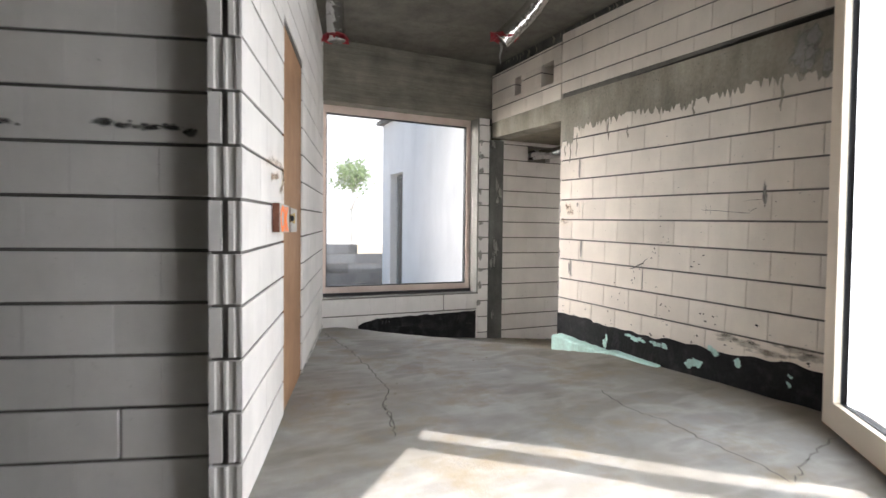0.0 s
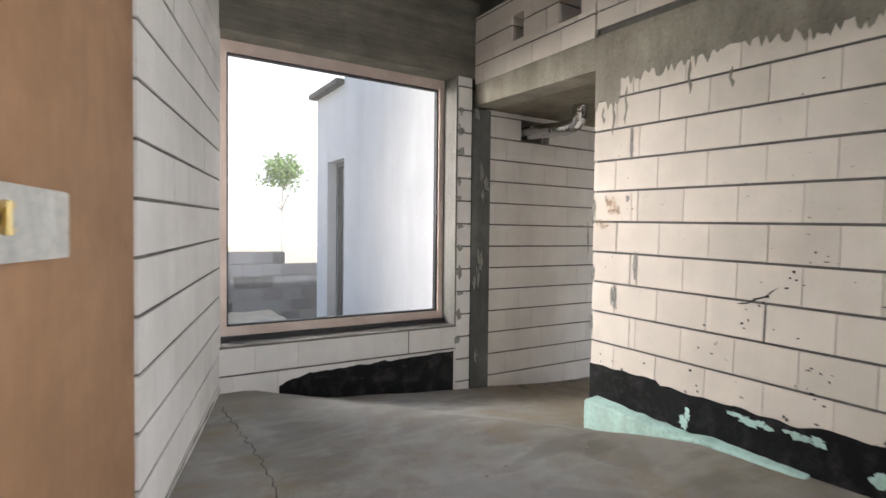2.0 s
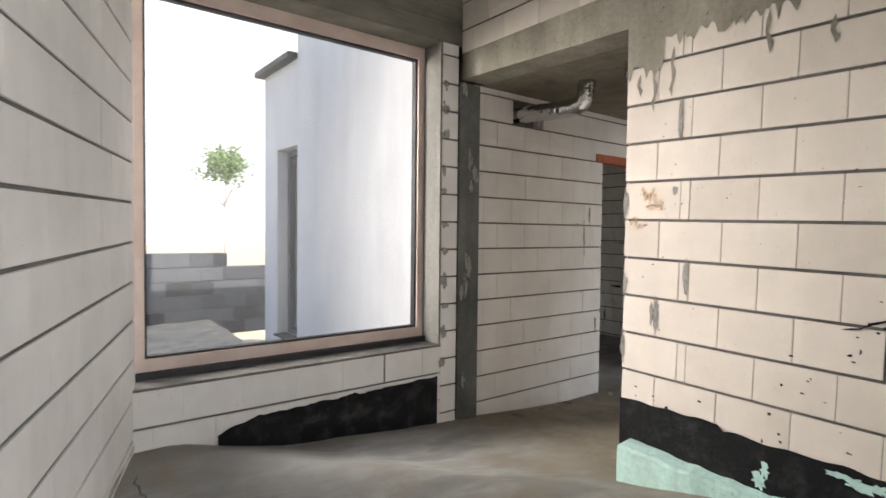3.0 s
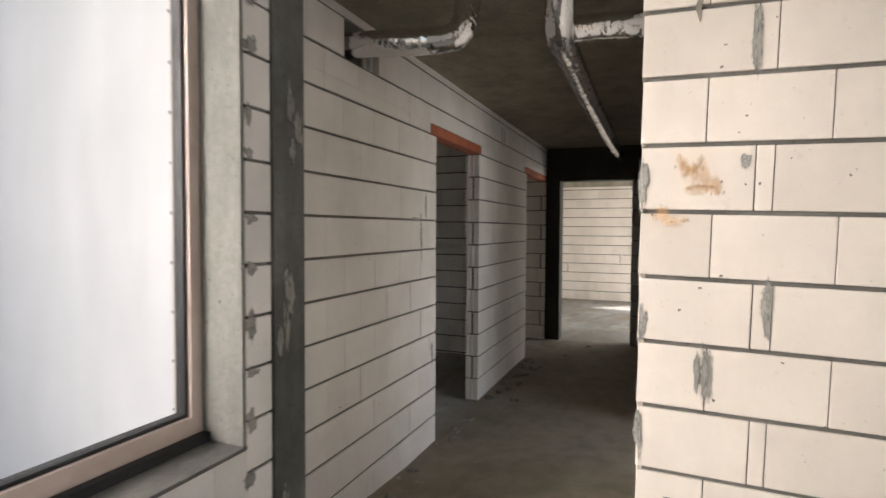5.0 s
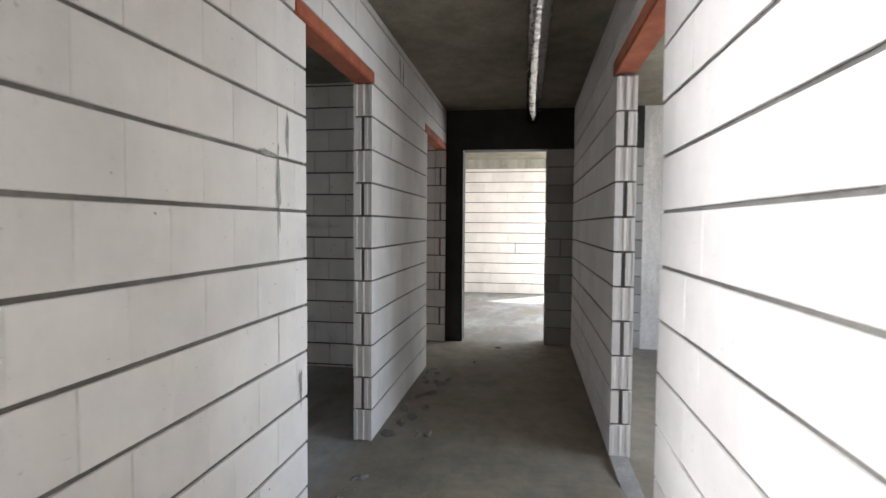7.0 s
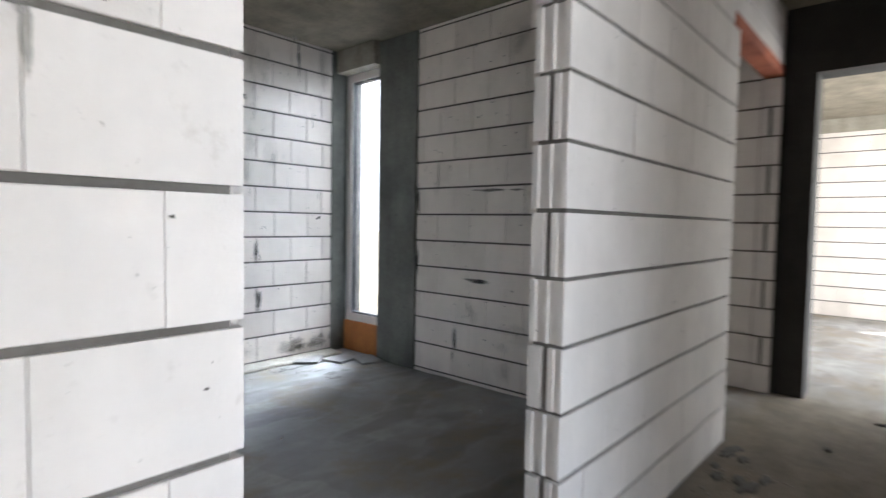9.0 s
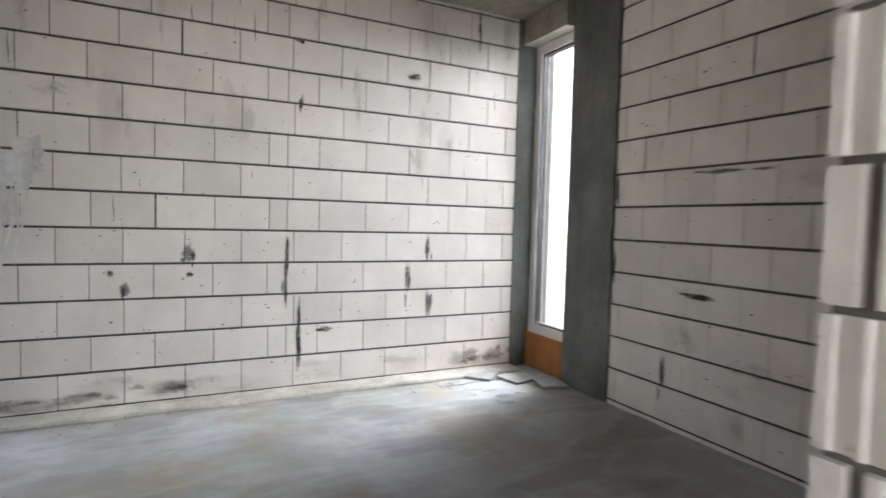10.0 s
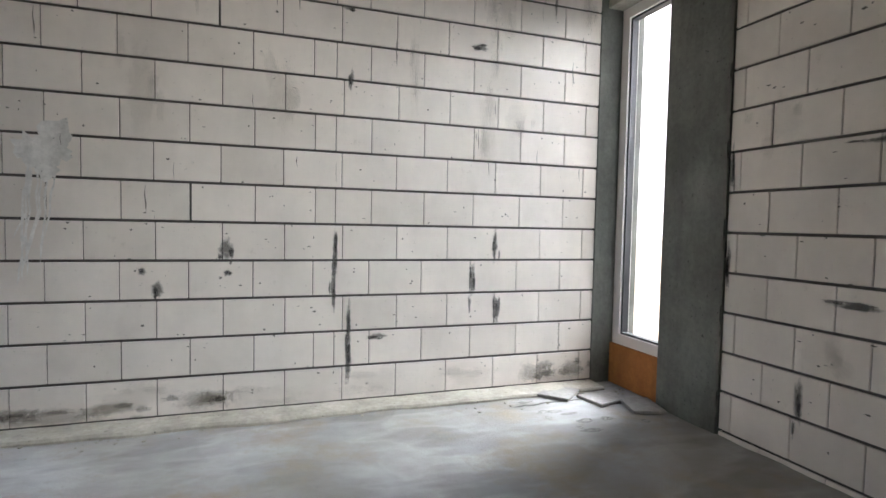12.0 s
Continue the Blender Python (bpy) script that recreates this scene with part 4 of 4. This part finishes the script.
def SIDE2(y, z, e=0):
    return (7.769 - e, y, z)


smears("mortar_smears", [(7.62, 0.32, 0.03, 0.16), (7.4, 0.78, 0.16, 0.03), (8.03, 1.4, 0.02, 0.2), (8.03, 0.9, 0.02, 0.22), (7.3, 1.45, 0.2, 0.012)], SIDE2, THIN_DARK, "grey mortar smears on cream blocks", 35)
bm = bmesh.new()
rng = random.Random(12)
for i in range(9):
    x = 4.47 + rng.uniform(-0.06, 0.06)
    z1 = rng.uniform(0.62, 1.0)
    ribbon(bm, [(x, 1.33), (x - 0.02 + rng.uniform(-0.02, 0.02), 1.1), (x - 0.05 + rng.uniform(-0.03, 0.03), z1)], 0.012, BED)
for _ in range(7):
    blob(bm, 4.48 + rng.gauss(0, 0.04), 1.40 + rng.gauss(0, 0.05), 0.16, 0.16, BED, rng)
marks("plaster_splash", bm, WHITE_PLASTER, "white plaster splash running down the blocks", "plaster")

bm = bmesh.new()
rows = []
for i in range(70):
    x = 3.6 + 4.05 * i / 69
    d, h = 0.17 + 0.03 * noise.noise((x * 3, 0, 0)), 0.022 + 0.006 * noise.noise((x * 5, 1, 0))
    rows.append([bm.verts.new(v) for v in ((x, 9.036, -0.02), (x, 9.036, h + 0.006), (x, 9.036 - d + 0.012, h), (x, 9.036 - d, h - 0.012), (x, 9.036 - d, -0.02))])
for a, b in zip(rows, rows[1:]):
    for k in range(4):
        bm.faces.new((a[k], a[k + 1], b[k + 1], b[k]))
bmesh.ops.recalc_face_normals(bm, faces=bm.faces[:])
tagged(link_mesh("floor_edge", bm, PALE_CEMENT), "pale cement edge strip along the wall's foot", "edge", kind="structure")
smears("grime_marks", [(4.5, 0.07, 0.35, 0.07), (4.75, 0.09, 0.2, 0.06), (5.2, 0.11, 0.22, 0.09), (7.2, 0.11, 0.2, 0.1), (7.5, 0.12, 0.14, 0.1)], BED, THIN_GRIME, "brown mould and dirt on the lowest blocks", 36)
rng = random.Random(70)
smears("foot_dirt", [(4.9 + 0.62 * k, rng.uniform(0.08, 0.15), rng.uniform(0.2, 0.4), rng.uniform(0.08, 0.14)) for k in range(5)], BED, THIN_DUST, "grey-green damp dirt on the lowest course", 71)
smears("wall_dirt", [(rng.uniform(4.3, 7.6), rng.uniform(1.6, 2.7), rng.uniform(0.04, 0.12), rng.uniform(0.15, 0.4)) for _ in range(14)], BED, THIN_DUST, "faint dirty runs on the bedroom blocks", 72)
smears("wall_dirt", [(rng.uniform(6.2, 8.0), rng.uniform(0.1, 2.6), rng.uniform(0.08, 0.3), rng.uniform(0.06, 0.25)) for _ in range(8)], SIDE2, THIN_DUST, "faint dirty patches on the bedroom blocks", 73)
bm = bmesh.new()
rng = random.Random(77)
for _ in range(260):
    blob(bm, rng.uniform(4.2, 7.6), rng.uniform(0.1, 2.7), rng.uniform(0.004, 0.02), rng.uniform(0.004, 0.014), BED, rng)
for _ in range(130):
    y0, z0 = rng.uniform(6.0, 8.0), rng.uniform(0.1, 2.7)
    blob(bm, y0, z0, rng.uniform(0.004, 0.03), rng.uniform(0.004, 0.012), SIDE2, rng)
for _ in range(26):
    x0, z0 = rng.uniform(4.3, 7.6), rng.uniform(1.2, 2.7)
    ribbon(bm, [(x0, z0), (x0 + 0.003, z0 - rng.uniform(0.05, 0.16))], rng.uniform(0.004, 0.010), BED)
marks("dirt_specks", bm, MORTAR, "dark specks and runs on the bedroom blocks", "dirt")
bm = bmesh.new()
for _ in range(80):
    blob(bm, rng.uniform(1.4, 4.25), rng.uniform(0.7, 2.5), rng.uniform(0.004, 0.016), rng.uniform(0.004, 0.010), side_face(0.001), rng)
for _ in range(90):
    blob(bm, rng.uniform(3.45, 9.0), rng.uniform(0.1, 2.2), rng.uniform(0.004, 0.014), rng.uniform(0.004, 0.010), CORR, rng)
marks("dirt_specks", bm, MORTAR, "dark specks on the hall and corridor blocks", "dirt")
smears("dark_smears", [(-0.08, 1.92, 0.07, 0.025), (-0.01, 1.91, 0.06, 0.02), (0.07, 1.905, 0.09, 0.015), (0.17, 1.91, 0.06, 0.02), (0.24, 1.89, 0.04, 0.03), (-0.43, 1.91, 0.05, 0.02)], dark_face, THIN_DARK, "dark smear along a joint of the shaded wall", 37)

def mortar_splat(x, y, r, turn, rng):
    """A flat dropped lump of mortar with a ragged rim."""
    bm = bmesh.new()
    n = 13
    reach = [rng.uniform(0.6, 1.15) for _ in range(n)]
    rings = []
    for size, z in ((1.0, 0.0), (0.85, 0.010), (0.45, 0.016)):
        rings.append([bm.verts.new((math.cos(6.2832 * i / n) * r * size * reach[i] * 1.5, math.sin(6.2832 * i / n) * r * size * reach[i] * 0.7, z + rng.uniform(0, 0.004))) for i in range(n)])
    for a, b in zip(rings, rings[1:]):
        for i in range(n):
            bm.faces.new((a[i], a[(i + 1) % n], b[(i + 1) % n], b[i]))
    bm.faces.new(rings[-1])
    ob = link_mesh("mortar_splat", bm, SMEAR_DARK)
    ob.matrix_world = pose(x, y, floor_height(x, y) - 0.002, 0, 0, turn)
    return tagged(ob, "flat lump of dropped grey mortar on the floor", "rubble", "dropped mortar")


rng = random.Random(57)
for _ in range(20):
    mortar_splat(rng.uniform(6.15, 7.9), 5.70 - abs(rng.gauss(0.05, 0.09)), rng.uniform(0.02, 0.06), rng.uniform(-30, 30), rng)
for x, y in ((5.12, 5.66), (5.35, 5.72), (5.6, 5.68), (8.2, 5.3), (8.9, 5.1), (3.75, 5.6), (4.1, 5.65), (4.5, 5.68)):
    mortar_splat(x, y, rng.uniform(0.02, 0.045), rng.uniform(0, 180), rng)

# pits and an uneven mortar edge on the bedroom column
def bed_column_face(y, z, e=0):
    return (7.7535 - e, y, z)


bm = bmesh.new()
rng = random.Random(63)
for _ in range(70):
    blob(bm, rng.uniform(8.08, 8.49), rng.triangular(0.1, 2.7, 1.5), rng.uniform(0.004, 0.014), rng.uniform(0.004, 0.018), bed_column_face, rng)
for z in (0.3, 0.75, 1.2, 1.6, 2.0, 2.4):
    ribbon(bm, [(8.058, z - 0.24), (8.062, z), (8.057, z + 0.24)], 0.022, bed_column_face)
marks("column_pits", bm, MORTAR, "dark pits and mortar edge on the grey column", "pits")

# pier and column patches
def pier_face(x, z, e=0):
    return (x, WY - 0.001 - e, z)


def column_face(x, z, e=0):
    return (x, WY - 0.013 - e, z)


rng = random.Random(90)
smears("mortar_patches", [(3.045 + rng.uniform(-0.01, 0.02), 0.208 * k + rng.uniform(-0.03, 0.03), rng.uniform(0.03, 0.06), rng.uniform(0.03, 0.10)) for k in range(3, 14)], pier_face, THIN_SMEAR, "grey mortar patches on the narrow block pier", 38)
smears("cement_smears", [(3.28 + rng.uniform(-0.07, 0.07), rng.uniform(0.3, 2.7), rng.uniform(0.02, 0.05), rng.uniform(0.06, 0.22)) for _ in range(9)], column_face, THIN_SMEAR, "pale cement smears on the dark column", 39)
smears("grime_marks", [(1.0 + 0.5 * i, 0.02, 0.4, 0.03) for i in range(5)], lambda s, z, e=0: skew_frame(s, 0.415 + z, 0.001 + e).translation, THIN_GRIME, "dirt along the foot of the white wall", 40)


def loose_slab(x, y, turn):
    bm = box(bmesh.new(), -0.13, 0.13, -0.10, 0.10, 0.0, 0.018, bevel=0.004)
    for v in bm.verts:
        v.co += Vector((noise.noise(v.co * 9), noise.noise(v.co * 7 + Vector((3, 0, 0))), 0)) * 0.012
    ob = link_mesh("screed_slab", bm, SMEAR)
    ob.matrix_world = pose(x, y, floor_height(x, y) + 0.002, 0, 0, turn)
    return tagged(ob, "loose broken piece of pale screed by the window", "rubble", "loose screed pieces")


for x, y, a in ((7.52, 8.70, 12), (7.30, 8.86, 40), (7.66, 8.52, 75)):
    loose_slab(x, y, a)


def hanging_strip(x, y, z0, z1):
    bm = bmesh.new()
    rows = []
    for i in range(12):
        t = i / 11
        c = Vector((x + 0.012 * math.sin(t * 7), y + 0.01 * math.cos(t * 5), z0 + (z1 - z0) * t))
        w = 0.018 * (1 - 0.6 * t)
        rows.append((bm.verts.new(c - Vector((w, 0, 0))), bm.verts.new(c + Vector((w, 0.006, 0)))))
    for (p, q), (u, v) in zip(rows, rows[1:]):
        bm.faces.new((p, q, v, u))
    bmesh.ops.solidify(bm, geom=bm.faces[:], thickness=0.003)
    return tagged(link_mesh("plastic_strip", bm, SMEAR), "torn pale plastic strip hanging from a duct", "strip")


hanging_strip(2.27, 3.98, 3.31, 3.10)

# cracks in the screed
bm = bmesh.new()


def ground(x, y, e=0):
    return (x, y, floor_height(x, y) + e)


for pts in ([(0.96, 5.41), (0.97, 4.36), (0.92, 3.62), (0.88, 3.16), (0.74, 2.86), (0.64, 2.41)], [(0.74, 2.86), (0.67, 2.5), (0.6, 2.3)], [(2.25, 2.54), (2.13, 2.16), (2.15, 1.82), (2.11, 1.53), (2.1, 1.3), (2.04, 1.06)], [(2.04, 1.06), (2.42, 1.2), (2.8, 1.3)]):
    ribbon(bm, pts, 0.009, ground, 0.04)
ribbon(bm, [(4.3, 8.86), (5.0, 8.93), (5.9, 8.95), (6.8, 8.93), (7.6, 8.80)], 0.012, ground, 0.03)
ribbon(bm, [(6.9, 8.72), (7.4, 8.72), (7.7, 8.65)], 0.025, ground)
ribbon(bm, [(7.35, 8.9), (7.5, 8.62), (7.78, 8.55)], 0.025, ground)
marks("floor_cracks", bm, MORTAR_DARK, "dark cracks and joints in the screed", "crack")


rng = random.Random(81)
smears("floor_dust", [(rng.uniform(6.9, 7.75), rng.gauss(8.55, 0.12), rng.uniform(0.03, 0.09), rng.uniform(0.02, 0.05)) for _ in range(16)], ground, THIN_SMEAR, "grey crumbs and stains on the screed by the window", 83)


def debris(name, spots, label, seed):
    bm = bmesh.new()
    rng = random.Random(seed)
    for x, y, r, n in spots:
        for _ in range(n):
            a, b, k = x + rng.gauss(0, r), y + rng.gauss(0, r * 0.35), rng.uniform(0.003, 0.011)
            v = bmesh.ops.create_icosphere(bm, subdivisions=1, radius=k, matrix=pose(a, b, floor_height(a, b) + k * 0.3, 0, 0, rng.uniform(0, 90)) @ Matrix.Diagonal((rng.uniform(0.8, 2), rng.uniform(0.6, 1.2), 0.5, 1)))["verts"]
            for p in v:
                p.co += Vector((rng.uniform(-1, 1), rng.uniform(-1, 1), 0)) * k * 0.3
    return marks(name, bm, CONCRETE, label, "debris")


debris("mortar_crumbs", [(6.6, 5.62, 0.35, 60), (7.4, 5.6, 0.3, 45), (5.2, 5.70, 0.15, 20), (4.3, 5.66, 0.3, 14), (0.75, 3.0, 0.5, 25), (1.3, 3.6, 0.6, 22), (7.6, 8.8, 0.12, 26), (6.5, 8.9, 0.5, 30), (4.6, 8.9, 0.3, 40)], "crumbs of mortar along the wall's foot", 41)


# ---------------------------------------------------------------- ducts
def duct(pts, radius, label, name="foil_duct", ends=True):
    """A crinkled foil duct along pts."""
    pts = [Vector(p) for p in pts]
    path = []
    for i in range(len(pts) - 1):
        a, b, c, d = pts[max(i - 1, 0)], pts[i], pts[i + 1], pts[min(i + 2, len(pts) - 1)]
        n = max(3, int((c - b).length / 0.016))
        for k in range(n):
            t = k / n
            path.append(0.5 * (2 * b + (c - a) * t + (2 * a - 5 * b + 4 * c - d) * t * t + (3 * b - a - 3 * c + d) * t ** 3))
    path.append(pts[-1])
    bm = bmesh.new()
    rng = random.Random(len(path))
    rings, up = [], Vector((0.3, 0.2, 1))
    for i, p in enumerate(path):
        d = (path[min(i + 1, len(path) - 1)] - path[max(i - 1, 0)]).normalized()
        side = d.cross(up).normalized() if abs(d.dot(up.normalized())) < 0.98 else d.cross(Vector((1, 0, 0))).normalized()
        top = side.cross(d)
        up = top
        r = radius * (1 + 0.05 * (i % 2) + rng.uniform(-0.03, 0.03))
        rings.append([bm.verts.new(p + (side * math.cos(k * math.pi / 9) + top * math.sin(k * math.pi / 9)) * r * (1 + 0.045 * noise.noise((k * 1.1, i * 0.45, 1)) + rng.uniform(-0.008, 0.008))) for k in range(18)])
    for a, b in zip(rings, rings[1:]):
        for k in range(18):
            bm.faces.new((a[k], a[(k + 1) % 18], b[(k + 1) % 18], b[k]))
    bm.faces.new(rings[0][::-1])
    bm.faces.new(rings[-1])
    bmesh.ops.recalc_face_normals(bm, faces=bm.faces[:])
    for f in bm.faces:
        f.smooth = len(f.verts) == 4
    return tagged(link_mesh(name, bm, FOIL), label, "duct")


def red_tape(x, y, z, seed):
    bm = bmesh.new()
    rng = random.Random(seed)
    rows = []
    for i in range(15):
        t = math.pi * 2 * i / 14
        k, h = rng.uniform(1.15, 2.0), rng.uniform(-0.03, 0.03)
        c = Vector((math.cos(t), math.sin(t), 0)) * 0.085
        at = Vector((x, y, z))
        rows.append((bm.verts.new(at + c * 1.05 + Vector((0, 0, 0.03))), bm.verts.new(at + c * k + Vector((0, 0, h)))))
    for (p, q), (u, v) in zip(rows, rows[1:]):
        bm.faces.new((p, q, v, u))
    bmesh.ops.solidify(bm, geom=bm.faces[:], thickness=0.004)
    return tagged(link_mesh("tape_flag", bm, RED), "torn red plastic tape round a duct end", "tape", "duct tape")


RED = material("red_plastic", (0.45, 0.03, 0.04), 0.5)
duct([(0.86, 4.66, 3.72), (0.87, 4.68, 3.5), (0.89, 4.69, 3.31)], 0.082, "foil duct hanging from the hall ceiling")
red_tape(0.89, 4.69, 3.34, 1)
duct([(2.56, 3.72, 3.72), (2.46, 3.84, 3.54), (2.27, 3.98, 3.32)], 0.085, "slanting foil duct hanging from the hall ceiling")
red_tape(2.30, 3.97, 3.35, 2)
duct([(3.90, 5.80, 2.585), (3.91, 5.60, 2.58), (3.93, 5.33, 2.565), (3.97, 5.17, 2.60), (3.98, 5.13, 2.77)], 0.066, "foil duct from the wall up into the ceiling")
duct([(3.86, 4.64, 2.77), (3.90, 4.655, 2.64), (4.05, 4.68, 2.56), (4.4, 4.70, 2.575), (6.0, 4.73, 2.585), (8.9, 4.745, 2.60)], 0.066, "long foil duct under the corridor ceiling")
duct([(4.12, 4.66, 2.60), (4.16, 4.5, 2.61), (4.2, 4.30, 2.61)], 0.06, "short foil branch duct to the wall")

# area lamps added outside the openings in place of sky light
# Stands out of view, narrowed and aimed to brighten the hall's side wall.
window_light((-0.7, 8.2, 3.1), (3.9, -5.2, -1.9), 1.5, 1.8, 43, (1.0, 0.955, 0.90)).data.spread = radians(80)
window_light((11.15, 8.95, 2.95), (-1, -0.05, -0.45), 3.0, 2.0, 84, (0.86, 0.93, 1.0)).data.spread = radians(110)
window_light((3.0, 8.77, 1.45), (1, -0.1, -0.05), 0.5, 2.0, 0.3, (0.95, 0.97, 1.0))
mid = GL0 + GLD * 1.2 + GLN * 0.25
window_light((mid.x, mid.y, 1.7), (-0.88, 0.47, 0), 2.1, 2.3, 31)
window_light((5.4, 1.15, 1.5), (0, 1, 0), 2.4, 1.9, 27)
window_light((11.6, 2.95, 1.3), (0, 1, 0), 4.0, 2.3, 66, (1.0, 0.97, 0.90))

# ---------------------------------------------------------------- blocks of the walls, last
for w in WALLS:
    lay_blocks(*w)
